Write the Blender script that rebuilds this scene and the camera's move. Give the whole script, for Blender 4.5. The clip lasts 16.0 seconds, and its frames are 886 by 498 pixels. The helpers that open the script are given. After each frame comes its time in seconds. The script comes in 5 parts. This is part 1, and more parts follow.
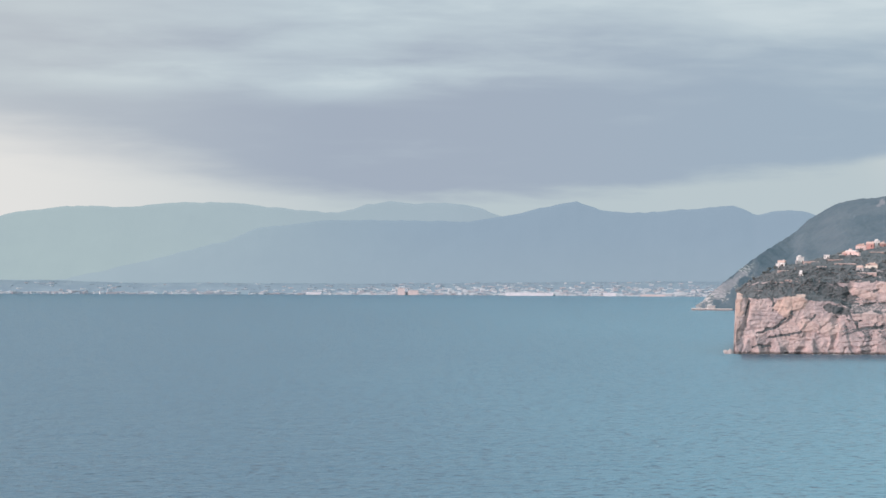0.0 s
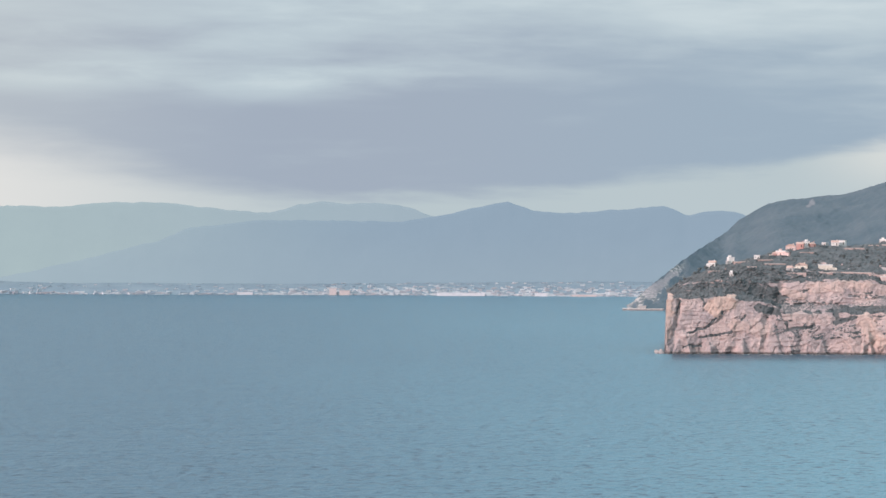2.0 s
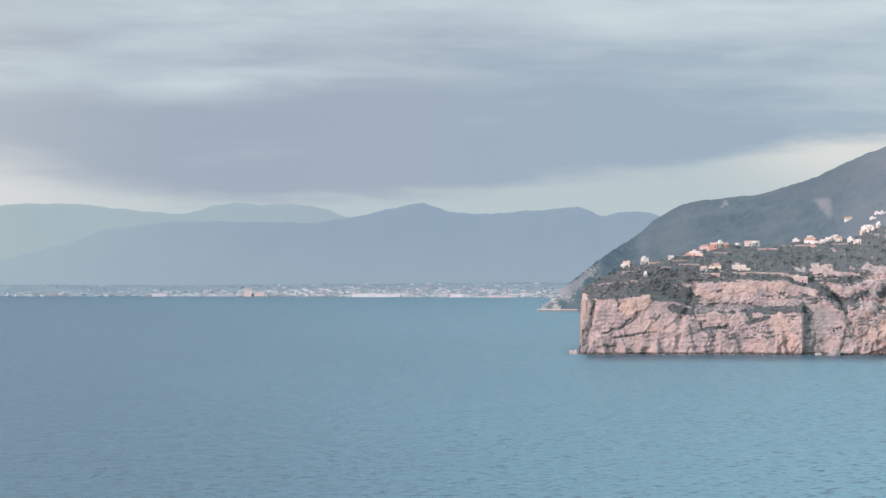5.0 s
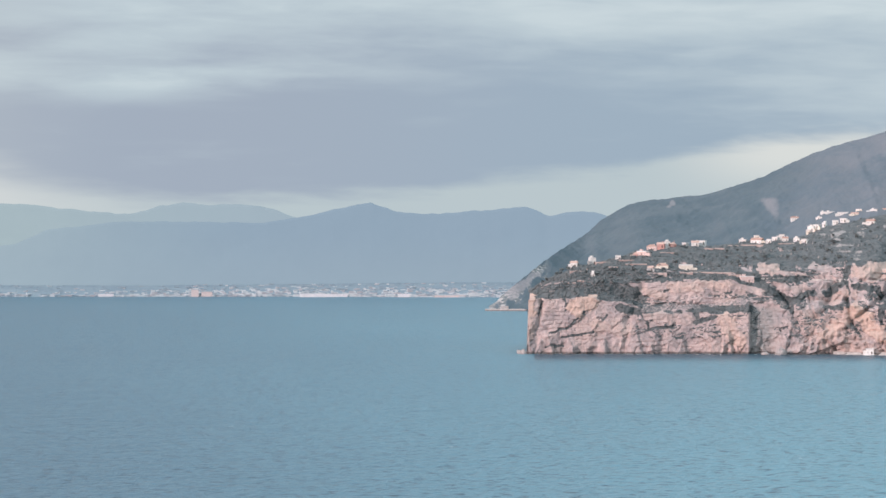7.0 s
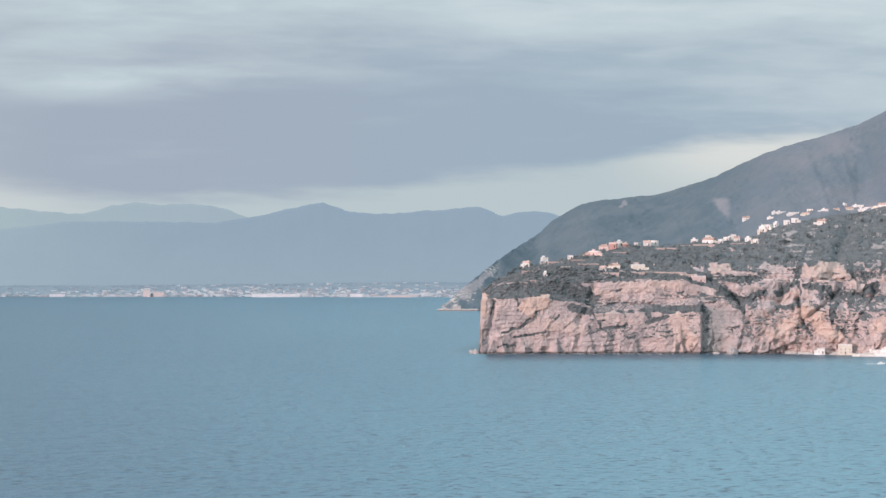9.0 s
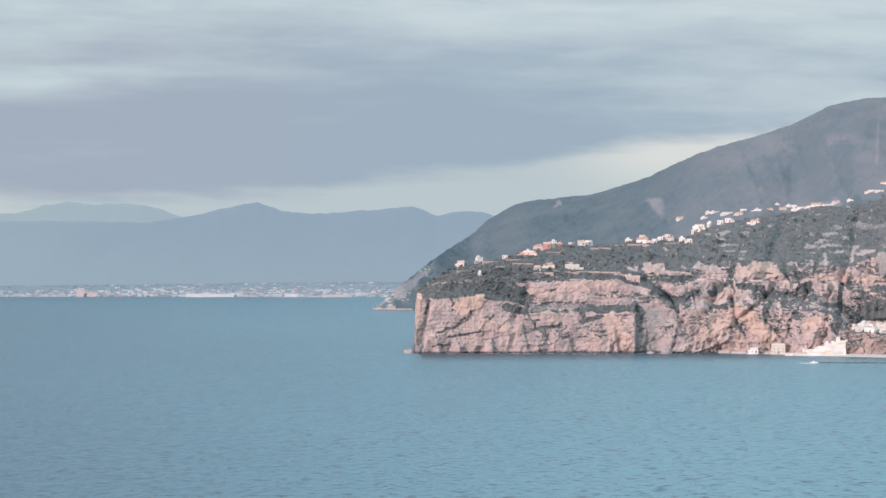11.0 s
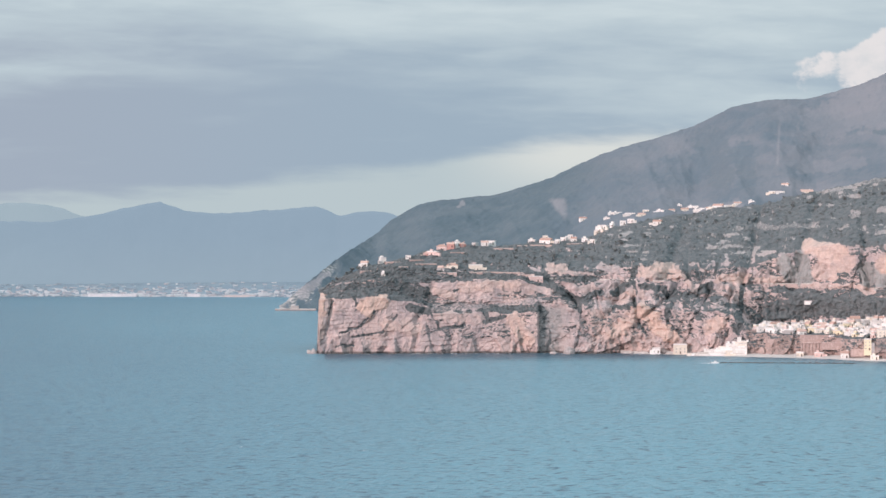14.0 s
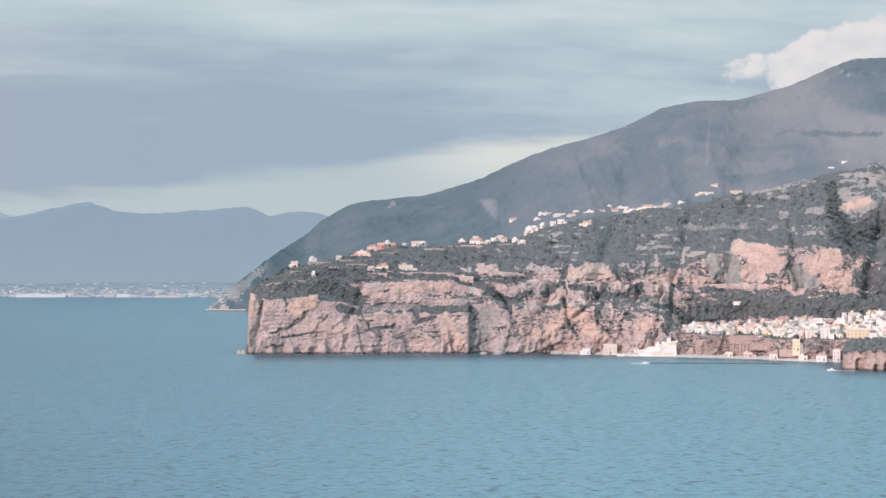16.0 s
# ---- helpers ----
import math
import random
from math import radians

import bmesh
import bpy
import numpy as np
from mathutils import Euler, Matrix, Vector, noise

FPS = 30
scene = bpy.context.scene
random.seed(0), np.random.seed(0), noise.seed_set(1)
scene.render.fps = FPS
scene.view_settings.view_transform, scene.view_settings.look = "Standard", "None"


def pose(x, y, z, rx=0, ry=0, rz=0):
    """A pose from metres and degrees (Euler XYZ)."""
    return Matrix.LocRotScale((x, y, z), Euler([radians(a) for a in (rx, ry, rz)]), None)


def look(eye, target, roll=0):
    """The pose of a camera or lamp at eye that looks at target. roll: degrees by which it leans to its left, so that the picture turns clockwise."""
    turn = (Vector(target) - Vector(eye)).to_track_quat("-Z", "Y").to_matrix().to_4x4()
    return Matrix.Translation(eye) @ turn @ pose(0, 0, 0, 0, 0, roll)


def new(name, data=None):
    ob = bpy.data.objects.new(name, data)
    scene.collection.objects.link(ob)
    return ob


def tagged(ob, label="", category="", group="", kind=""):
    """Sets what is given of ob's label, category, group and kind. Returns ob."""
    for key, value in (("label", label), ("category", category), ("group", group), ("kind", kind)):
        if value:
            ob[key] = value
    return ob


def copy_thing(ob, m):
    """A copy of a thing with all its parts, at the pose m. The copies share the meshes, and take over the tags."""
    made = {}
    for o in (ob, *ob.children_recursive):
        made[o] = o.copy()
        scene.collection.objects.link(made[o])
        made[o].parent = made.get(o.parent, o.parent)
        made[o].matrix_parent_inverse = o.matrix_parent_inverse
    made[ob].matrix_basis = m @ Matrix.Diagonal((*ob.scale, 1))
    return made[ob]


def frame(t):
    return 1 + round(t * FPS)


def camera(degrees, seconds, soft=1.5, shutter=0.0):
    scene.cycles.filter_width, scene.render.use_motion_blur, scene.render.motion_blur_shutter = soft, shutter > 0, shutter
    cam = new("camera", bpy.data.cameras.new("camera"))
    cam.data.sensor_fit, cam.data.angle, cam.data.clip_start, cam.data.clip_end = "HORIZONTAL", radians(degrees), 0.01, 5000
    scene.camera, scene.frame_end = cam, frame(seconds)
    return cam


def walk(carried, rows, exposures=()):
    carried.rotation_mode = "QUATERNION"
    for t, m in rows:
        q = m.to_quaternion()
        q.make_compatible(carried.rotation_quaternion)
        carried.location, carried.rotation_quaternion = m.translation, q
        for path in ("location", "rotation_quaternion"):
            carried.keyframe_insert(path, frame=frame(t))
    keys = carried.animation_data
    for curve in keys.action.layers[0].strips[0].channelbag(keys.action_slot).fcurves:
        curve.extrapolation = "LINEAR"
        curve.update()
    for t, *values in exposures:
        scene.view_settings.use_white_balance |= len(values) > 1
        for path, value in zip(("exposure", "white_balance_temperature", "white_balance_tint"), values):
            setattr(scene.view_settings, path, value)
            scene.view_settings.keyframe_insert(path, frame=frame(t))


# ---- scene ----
# The look-out stands 121 m above the bay; places are given as a bearing
# (degrees to the right of +Y) and a range (metres) from its foot.
EYE = 121.0
cam = camera(21.0, 16.0, soft=1.55)
ROWS = [
    (0.0, 0.000, -0.385, 0.000), (0.5, -0.453, -0.387, 0.000), (1.0, -0.869, -0.387, -0.010),
    (1.5, -1.261, -0.383, -0.030), (2.0, -1.637, -0.381, -0.035), (2.5, -2.013, -0.372, -0.010),
    (3.0, -2.365, -0.363, 0.008), (3.5, -2.702, -0.356, 0.010), (4.0, -3.032, -0.355, 0.020),
    (5.2, -3.800, -0.357, 0.060), (6.5, -4.628, -0.359, 0.083), (7.0, -4.929, -0.360, 0.080),
    (7.5, -5.250, -0.362, 0.078), (8.0, -5.544, -0.362, 0.080), (8.5, -5.765, -0.362, 0.081),
    (9.7, -6.610, -0.365, 0.085), (11.0, -7.635, -0.370, 0.075), (11.5, -8.052, -0.378, 0.040),
    (12.0, -8.465, -0.380, 0.022), (12.5, -8.873, -0.380, 0.000), (13.0, -9.250, -0.382, -0.035),
    (13.5, -9.600, -0.376, -0.038), (14.0, -9.950, -0.368, -0.040), (14.5, -10.349, -0.361, -0.060),
    (15.0, -10.785, -0.357, -0.060), (15.5, -11.212, -0.355, -0.080), (16.0, -11.617, -0.354, -0.100),
]
walk(cam, [(t, pose(0, 0, EYE, 90 + pitch, roll, yaw)) for t, yaw, pitch, roll in ROWS])

# ---- world, sun ----
SUN_ELEVATION, SUN_BEARING = 13.0, 238.0
sun = new("sun", bpy.data.lights.new("sun", "SUN"))
sun.data.energy, sun.data.angle, sun.data.color = 3.5, radians(3.0), (1.0, 0.75, 0.745)
_e, _b = radians(SUN_ELEVATION), radians(SUN_BEARING)
sun.matrix_world = look((0, 0, 0), (-math.cos(_e) * math.sin(_b), -math.cos(_e) * math.cos(_b), -math.sin(_e)))


class Tree:
    """Short calls to build a node tree."""

    def __init__(self, tree):
        self.t = tree
        tree.nodes.clear()

    def node(self, kind, ins=(), **props):
        n = self.t.nodes.new(kind)
        for k, v in props.items():
            setattr(n, k, v)
        for k, v in dict(ins).items():
            self.put(n.inputs[k], v)
        return n

    def put(self, socket, v):
        if isinstance(v, bpy.types.NodeSocket):
            self.t.links.new(v, socket)
        elif isinstance(v, bpy.types.Node):
            self.t.links.new(v.outputs[0], socket)
        elif isinstance(v, tuple) and socket.type == "RGBA" and len(v) == 3:
            socket.default_value = (*v, 1)
        else:
            socket.default_value = v

    def math(self, op, a, b=0.0, c=0.0, clamp=False):
        return self.node("ShaderNodeMath", {0: a, 1: b, 2: c}, operation=op, use_clamp=clamp).outputs[0]

    def smooth(self, v, lo, hi, a=0.0, b=1.0):
        return self.node("ShaderNodeMapRange", {0: v, 1: lo, 2: hi, 3: a, 4: b}, interpolation_type="SMOOTHSTEP").outputs[0]

    def mix(self, f, a, b):
        n = self.node("ShaderNodeMix", data_type="RGBA")
        self.put(n.inputs[0], f), self.put(n.inputs[6], a), self.put(n.inputs[7], b)
        return n.outputs[2]

    def noise(self, vec, scale, detail=4.0, rough=0.55, distort=0.0):
        return self.node("ShaderNodeTexNoise", {"Vector": vec, "Scale": scale, "Detail": detail, "Roughness": rough, "Distortion": distort}).outputs[0]

    def ramp(self, v, stops):
        n = self.node("ShaderNodeValToRGB", {0: v})
        r = n.color_ramp
        while len(r.elements) < len(stops):
            r.elements.new(0.5)
        for el, (p, c) in zip(r.elements, stops):
            el.position, el.color = p, (c, c, c, 1) if isinstance(c, float) else (*c, 1)
        return n.outputs[0]

    def xyz(self, x, y, z=0.0):
        return self.node("ShaderNodeCombineXYZ", {0: x, 1: y, 2: z}).outputs[0]


def make_world():
    w = bpy.data.worlds.new("evening_sky")
    w.use_nodes = True
    scene.world = w
    t = Tree(w.node_tree)
    sep = t.node("ShaderNodeSeparateXYZ", {0: t.node("ShaderNodeTexCoord").outputs["Generated"]})
    x, y, z = sep.outputs
    az = t.math("DEGREES", t.math("ARCTAN2", x, y))
    el = t.math("DEGREES", t.math("ARCSINE", z))
    streak = t.noise(t.xyz(t.math("MULTIPLY", az, 0.13), t.math("MULTIPLY", el, 0.85), 3.0), 1.0, 4.0, 0.5, 0.2)
    fine = t.noise(t.xyz(t.math("MULTIPLY", az, 0.34), t.math("MULTIPLY", t.math("ADD", el, t.math("MULTIPLY", az, 0.02)), 1.9), 9.0), 1.0, 5.0, 0.55, 0.25)
    big = t.noise(t.xyz(t.math("MULTIPLY", az, 0.075), t.math("MULTIPLY", el, 0.42), 5.0), 1.0, 2.0, 0.5, 0.2)
    # lower edge of the cloud deck, by bearing
    edge = t.math("MULTIPLY", t.ramp(t.math("DIVIDE", t.math("ADD", az, 12.0), 36.0), [(0.0, 0.55), (0.12, 0.36), (0.26, 0.17), (0.38, 0.165), (0.52, 0.25), (0.585, 0.315), (0.665, 0.415), (0.78, 0.48), (1.0, 0.6)]), 5.0)
    over = t.math("SUBTRACT", el, t.math("ADD", edge, t.math("MULTIPLY", t.math("SUBTRACT", fine, 0.5), 0.9)))
    soft = t.smooth(az, -1.0, -9.0, 0.26, 0.95)
    deck = t.smooth(t.math("DIVIDE", over, soft), -0.9, 1.1)
    pale = t.mix(t.smooth(az, -11.0, 0.0), (0.76, 0.755, 0.74), (0.49, 0.57, 0.605))
    pale = t.mix(t.math("MULTIPLY", t.smooth(az, 9.5, 13.0), t.smooth(el, 0.8, 1.9, 0.25, 1.0)), pale, (0.69, 0.715, 0.70))
    light = t.math("ADD", t.math("ADD", t.math("MULTIPLY", t.math("SUBTRACT", streak, 0.5), 1.35), t.math("MULTIPLY", t.math("SUBTRACT", fine, 0.5), 0.95)), t.smooth(el, 1.8, 5.7, 0.0, 0.72))
    light = t.math("ADD", light, t.math("MULTIPLY", t.math("SUBTRACT", big, 0.5), 0.7))
    light = t.math("ADD", light, t.smooth(az, 8.0, 16.0, 0.0, 0.2))
    # thinner and thicker parts of the deck: bearing, elevation, reach of both, gain
    for ca, ce, wa, we, gain in ((7.9, 5.4, 3.2, 0.5, 0.35), (-2.0, 3.45, 2.2, 0.35, 0.42), (7.0, 2.9, 4.6, 0.7, -0.4), (-0.5, 2.6, 3.2, 0.35, -0.2), (-7.5, 3.6, 2.6, 0.35, 0.35), (-7.0, 4.9, 3.4, 0.4, -0.3), (17.0, 3.2, 3.0, 0.9, 0.3)):
        ga, ge = t.math("DIVIDE", t.math("SUBTRACT", az, ca), wa), t.math("DIVIDE", t.math("SUBTRACT", el, t.math("ADD", ce, t.math("MULTIPLY", t.math("SUBTRACT", fine, 0.5), 0.8))), we)
        bump = t.math("EXPONENT", t.math("MULTIPLY", t.math("ADD", t.math("MULTIPLY", ga, ga), t.math("MULTIPLY", ge, ge)), -1.0))
        light = t.math("ADD", light, t.math("MULTIPLY", bump, gain))
    cloud = t.mix(t.smooth(light, 0.0, 1.0), t.mix(t.smooth(az, -2.0, 11.0), (0.365, 0.425, 0.515), (0.345, 0.438, 0.533)), (0.52, 0.61, 0.665))
    cloud = t.mix(t.smooth(light, 0.75, 1.35), cloud, (0.63, 0.715, 0.75))
    cloud = t.mix(t.math("MULTIPLY", t.smooth(az, -2.0, -11.0), 0.45), cloud, (0.60, 0.63, 0.635))
    sky = t.mix(deck, pale, cloud)
    # the white cloud that sits on the mountain
    puff = t.noise(t.xyz(t.math("MULTIPLY", az, 1.1), t.math("MULTIPLY", el, 1.5), 1.0), 1.0, 7.0, 0.58, 0.1)
    dx = t.math("DIVIDE", t.math("SUBTRACT", az, 24.4), 6.2)
    dy = t.math("DIVIDE", t.math("SUBTRACT", el, t.math("ADD", 3.75, t.math("MULTIPLY", t.math("SUBTRACT", az, 18.5), 0.21))), 0.82)
    r = t.math("SQRT", t.math("ADD", t.math("MULTIPLY", dx, dx), t.math("MULTIPLY", dy, dy)))
    r = t.math("ADD", r, t.math("MULTIPLY", t.math("SUBTRACT", puff, 0.5), 0.95))
    sky = t.mix(t.smooth(r, 1.02, 0.86, 0.0, 0.94), sky, t.mix(t.smooth(puff, 0.38, 0.64), (0.80, 0.765, 0.77), (0.70, 0.70, 0.72)))
    nishita = t.node("ShaderNodeTexSky", sky_type="NISHITA", sun_disc=False, sun_elevation=radians(SUN_ELEVATION), sun_rotation=radians(SUN_BEARING))
    blue = t.node("ShaderNodeVectorMath", {0: nishita.outputs[0], 3: 0.1}, operation="SCALE").outputs[0]
    sky = t.mix(t.smooth(el, 6.0, 45.0, 0.0, 0.3), sky, blue)
    out = t.node("ShaderNodeBackground", {0: sky, 1: t.smooth(el, 7.0, 60.0, 1.0, 3.0)})
    t.node("ShaderNodeOutputWorld", {0: out})


make_world()

# ---- materials ----


def material(name):
    m = bpy.data.materials.new(name)
    m.use_nodes = True
    return m, Tree(m.node_tree)


def finish(t, color, rough=0.8, bump=None, depth=0.3, emit=None, strength=0.0, **more):
    ins = {"Base Color": color, "Roughness": rough}
    ins.update({k.replace("_", " "): v for k, v in more.items()})
    if bump is not None:
        ins["Normal"] = t.node("ShaderNodeBump", {"Height": bump, "Distance": depth, "Strength": 1.0}).outputs[0]
    if emit is not None:
        ins["Emission Color"], ins["Emission Strength"] = emit, strength
    t.node("ShaderNodeOutputMaterial", {0: t.node("ShaderNodeBsdfPrincipled", ins)})


def spot(t):
    return t.node("ShaderNodeTexCoord").outputs["Object"]


def scaled(t, v, s):
    return t.node("ShaderNodeVectorMath", {0: v, 1: s}, operation="MULTIPLY").outputs[0]


def mat_sea():
    m, t = material("sea_water")
    p = spot(t)
    sep = t.node("ShaderNodeSeparateXYZ", {0: p})
    chop = t.noise(scaled(t, p, (0.19, 0.27, 1)), 1.0, 4.0, 0.6, 0.4)
    wave = t.noise(scaled(t, p, (0.05, 0.085, 1)), 1.0, 4.0, 0.6, 0.4)
    swell = t.noise(scaled(t, p, (0.012, 0.02, 1)), 1.0, 3.0, 0.5, 0.4)
    wide = t.noise(scaled(t, p, (0.0022, 0.0009, 1)), 1.0, 3.0, 0.5)
    h = t.math("ADD", t.math("ADD", t.math("MULTIPLY", chop, 0.9), t.math("MULTIPLY", wave, 1.7)), t.math("MULTIPLY", swell, 1.6))
    # greener, lighter water colour towards the coast on the right
    side = t.math("DIVIDE", sep.outputs[0], t.math("MAXIMUM", sep.outputs[1], 300.0))
    near = t.smooth(t.math("ADD", side, t.math("MULTIPLY", t.math("SUBTRACT", wide, 0.5), 0.18)), -0.12, 0.3)
    c = t.mix(near, (0.068, 0.150, 0.208), (0.132, 0.297, 0.364))
    # the cliffs' dark reflection, painted into the water's base colour along the shore
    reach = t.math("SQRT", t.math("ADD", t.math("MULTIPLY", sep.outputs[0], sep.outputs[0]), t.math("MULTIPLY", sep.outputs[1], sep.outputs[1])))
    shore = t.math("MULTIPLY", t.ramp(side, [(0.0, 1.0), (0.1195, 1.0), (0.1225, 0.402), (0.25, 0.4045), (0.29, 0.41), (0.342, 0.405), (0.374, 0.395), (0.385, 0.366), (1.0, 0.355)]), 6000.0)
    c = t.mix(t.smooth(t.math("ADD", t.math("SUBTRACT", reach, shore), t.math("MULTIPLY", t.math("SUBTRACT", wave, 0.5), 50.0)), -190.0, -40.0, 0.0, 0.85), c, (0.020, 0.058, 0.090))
    # dark wave faces, which mirror less sky, painted into the base colour
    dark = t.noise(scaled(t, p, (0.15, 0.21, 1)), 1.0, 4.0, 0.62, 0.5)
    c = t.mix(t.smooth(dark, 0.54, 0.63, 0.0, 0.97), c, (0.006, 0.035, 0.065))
    h = t.math("SUBTRACT", h, t.math("MULTIPLY", dark, 1.2))
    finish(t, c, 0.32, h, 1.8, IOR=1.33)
    return m


def mat_land():
    """Limestone and scrub; the share of scrub and of warm, bare stone comes with the mesh."""
    m, t = material("limestone_and_scrub")
    p = spot(t)
    veg = t.node("ShaderNodeAttribute", attribute_name="scrub").outputs["Fac"]
    warm = t.node("ShaderNodeAttribute", attribute_name="warm_tone").outputs["Fac"]
    grain = t.noise(p, 0.55, 5.0, 0.65)
    blot = t.noise(scaled(t, p, (0.05, 0.05, 0.035)), 1.0, 4.0, 0.6, 0.4)
    run = t.noise(scaled(t, p, (0.3, 0.3, 0.03)), 1.0, 4.0, 0.6)
    rock = t.mix(t.smooth(blot, 0.32, 0.66), (0.345, 0.298, 0.298), (0.565, 0.450, 0.422))
    rock = t.mix(t.smooth(run, 0.5, 0.72, 0.0, 0.5), rock, (0.30, 0.265, 0.255))
    rock = t.mix(t.smooth(grain, 0.54, 0.72, 0.0, 0.45), rock, (0.24, 0.21, 0.20))
    rock = t.mix(t.math("MULTIPLY", warm, 0.85), rock, t.mix(t.smooth(run, 0.35, 0.7), (0.62, 0.44, 0.355), (0.48, 0.36, 0.305)))
    pits = t.noise(p, 0.24, 6.0, 0.68, 0.3)
    rock = t.mix(t.smooth(pits, 0.54, 0.68, 0.0, 0.42), rock, (0.22, 0.19, 0.18))
    rock = t.mix(t.smooth(pits, 0.46, 0.33, 0.0, 0.5), rock, (0.67, 0.54, 0.51))
    bed = t.noise(scaled(t, p, (0.035, 0.035, 0.75)), 1.0, 4.0, 0.6, 0.3)
    rock = t.mix(t.smooth(bed, 0.55, 0.68, 0.0, 0.42), rock, (0.26, 0.225, 0.22))
    lump = t.noise(p, 0.085, 4.0, 0.6, 0.6)
    rock = t.mix(t.smooth(lump, 0.52, 0.66, 0.0, 0.45), rock, (0.27, 0.24, 0.235))
    rock = t.mix(t.math("MULTIPLY", warm, 0.35), rock, (0.61, 0.45, 0.375))
    tuff = t.node("ShaderNodeAttribute", attribute_name="tuff").outputs["Fac"]
    rock = t.mix(t.math("MULTIPLY", tuff, 0.85), rock, t.mix(t.smooth(blot, 0.35, 0.65), (0.26, 0.205, 0.185), (0.45, 0.345, 0.31)))
    # greyer stone, with the shade beside the tall break painted in
    grey_share = t.node("ShaderNodeAttribute", attribute_name="greyed").outputs["Fac"]
    rock = t.mix(t.math("MULTIPLY", grey_share, 0.9), rock, t.mix(t.smooth(run, 0.35, 0.65), (0.21, 0.225, 0.22), (0.31, 0.315, 0.305)))
    # the dark shadow band at the waterline, painted into the rock's colour
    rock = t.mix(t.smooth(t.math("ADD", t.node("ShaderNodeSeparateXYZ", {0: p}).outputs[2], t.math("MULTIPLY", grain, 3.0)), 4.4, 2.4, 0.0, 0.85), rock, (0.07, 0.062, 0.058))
    patch = t.noise(p, 0.16, 5.0, 0.6)
    # scrub greens greyed and lifted to paint in the haze
    scrub = t.mix(t.smooth(patch, 0.35, 0.65), (0.088, 0.106, 0.111), (0.138, 0.151, 0.153))
    scrub = t.mix(t.smooth(grain, 0.5, 0.75, 0.0, 0.4), scrub, (0.185, 0.182, 0.176))
    c = t.mix(t.smooth(t.math("ADD", veg, t.math("MULTIPLY", t.math("SUBTRACT", grain, 0.5), 0.9)), 0.36, 0.6), rock, scrub)
    finish(t, c, 0.95, t.math("ADD", t.math("SUBTRACT", t.math("SUBTRACT", grain, pits), t.math("MULTIPLY", bed, 0.5)), t.math("MULTIPLY", run, 0.6)), 1.2)
    return m


def mat_mountain():
    m, t = material("far_mountainside")
    p = spot(t)
    veg = t.node("ShaderNodeAttribute", attribute_name="scrub").outputs["Fac"]
    warm = t.node("ShaderNodeAttribute", attribute_name="warm_tone").outputs["Fac"]
    a = t.noise(scaled(t, p, (0.012, 0.012, 0.02)), 1.0, 5.0, 0.6, 0.5)
    b = t.noise(p, 0.16, 4.0, 0.6)
    # bluish tones: aerial haze is mixed into the grass, wood and rock colours
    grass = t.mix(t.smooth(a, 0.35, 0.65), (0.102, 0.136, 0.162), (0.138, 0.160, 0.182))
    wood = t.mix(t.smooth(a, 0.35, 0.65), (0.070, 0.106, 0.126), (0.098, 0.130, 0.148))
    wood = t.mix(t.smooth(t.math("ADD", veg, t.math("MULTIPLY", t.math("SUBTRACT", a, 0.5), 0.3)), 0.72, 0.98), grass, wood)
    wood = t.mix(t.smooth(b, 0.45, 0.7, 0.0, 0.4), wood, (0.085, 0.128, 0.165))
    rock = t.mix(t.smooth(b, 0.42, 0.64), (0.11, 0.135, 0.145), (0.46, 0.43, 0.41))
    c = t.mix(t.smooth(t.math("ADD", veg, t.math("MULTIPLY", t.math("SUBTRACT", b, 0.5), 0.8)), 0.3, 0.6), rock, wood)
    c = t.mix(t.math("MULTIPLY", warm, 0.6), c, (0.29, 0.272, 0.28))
    finish(t, c, 1.0, b, 1.6)
    return m


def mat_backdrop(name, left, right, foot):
    """Far ranges, backdrop only: haze is painted as colours that the mesh itself gives off."""
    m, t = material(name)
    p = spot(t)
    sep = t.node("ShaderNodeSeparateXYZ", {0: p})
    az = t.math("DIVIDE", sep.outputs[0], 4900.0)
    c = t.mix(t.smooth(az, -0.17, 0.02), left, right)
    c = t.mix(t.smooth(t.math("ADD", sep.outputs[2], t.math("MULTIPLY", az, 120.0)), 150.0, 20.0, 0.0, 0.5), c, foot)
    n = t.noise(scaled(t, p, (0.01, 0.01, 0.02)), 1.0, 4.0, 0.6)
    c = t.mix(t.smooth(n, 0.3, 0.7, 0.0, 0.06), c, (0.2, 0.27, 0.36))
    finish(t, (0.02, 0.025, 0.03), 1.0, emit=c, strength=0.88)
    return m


def mat_plain(name, c1, c2, scale=0.6, rough=0.85, lo=0.35, hi=0.65, bump=0.05, **more):
    m, t = material(name)
    p = spot(t)
    a = t.noise(p, scale, 5.0, 0.6)
    vary = t.node("ShaderNodeObjectInfo").outputs["Random"]
    c = t.mix(t.smooth(t.math("ADD", a, t.math("MULTIPLY", t.math("SUBTRACT", vary, 0.5), 0.3)), lo, hi), c1, c2)
    finish(t, c, rough, t.noise(p, scale * 6, 3.0), bump, **more)
    return m


def mat_leaf():
    m, t = material("evergreen_leaves")
    r = t.node("ShaderNodeNewGeometry").outputs["Random Per Island"]
    n = t.noise(spot(t), 0.8, 3.0)
    # leaf colours made bluer and lighter for haze
    c = t.mix(r, (0.090, 0.107, 0.111), (0.150, 0.164, 0.165))
    c = t.mix(t.smooth(n, 0.45, 0.7, 0.0, 0.4), c, (0.068, 0.082, 0.082))
    finish(t, c, 0.9, n, 0.4)
    return m


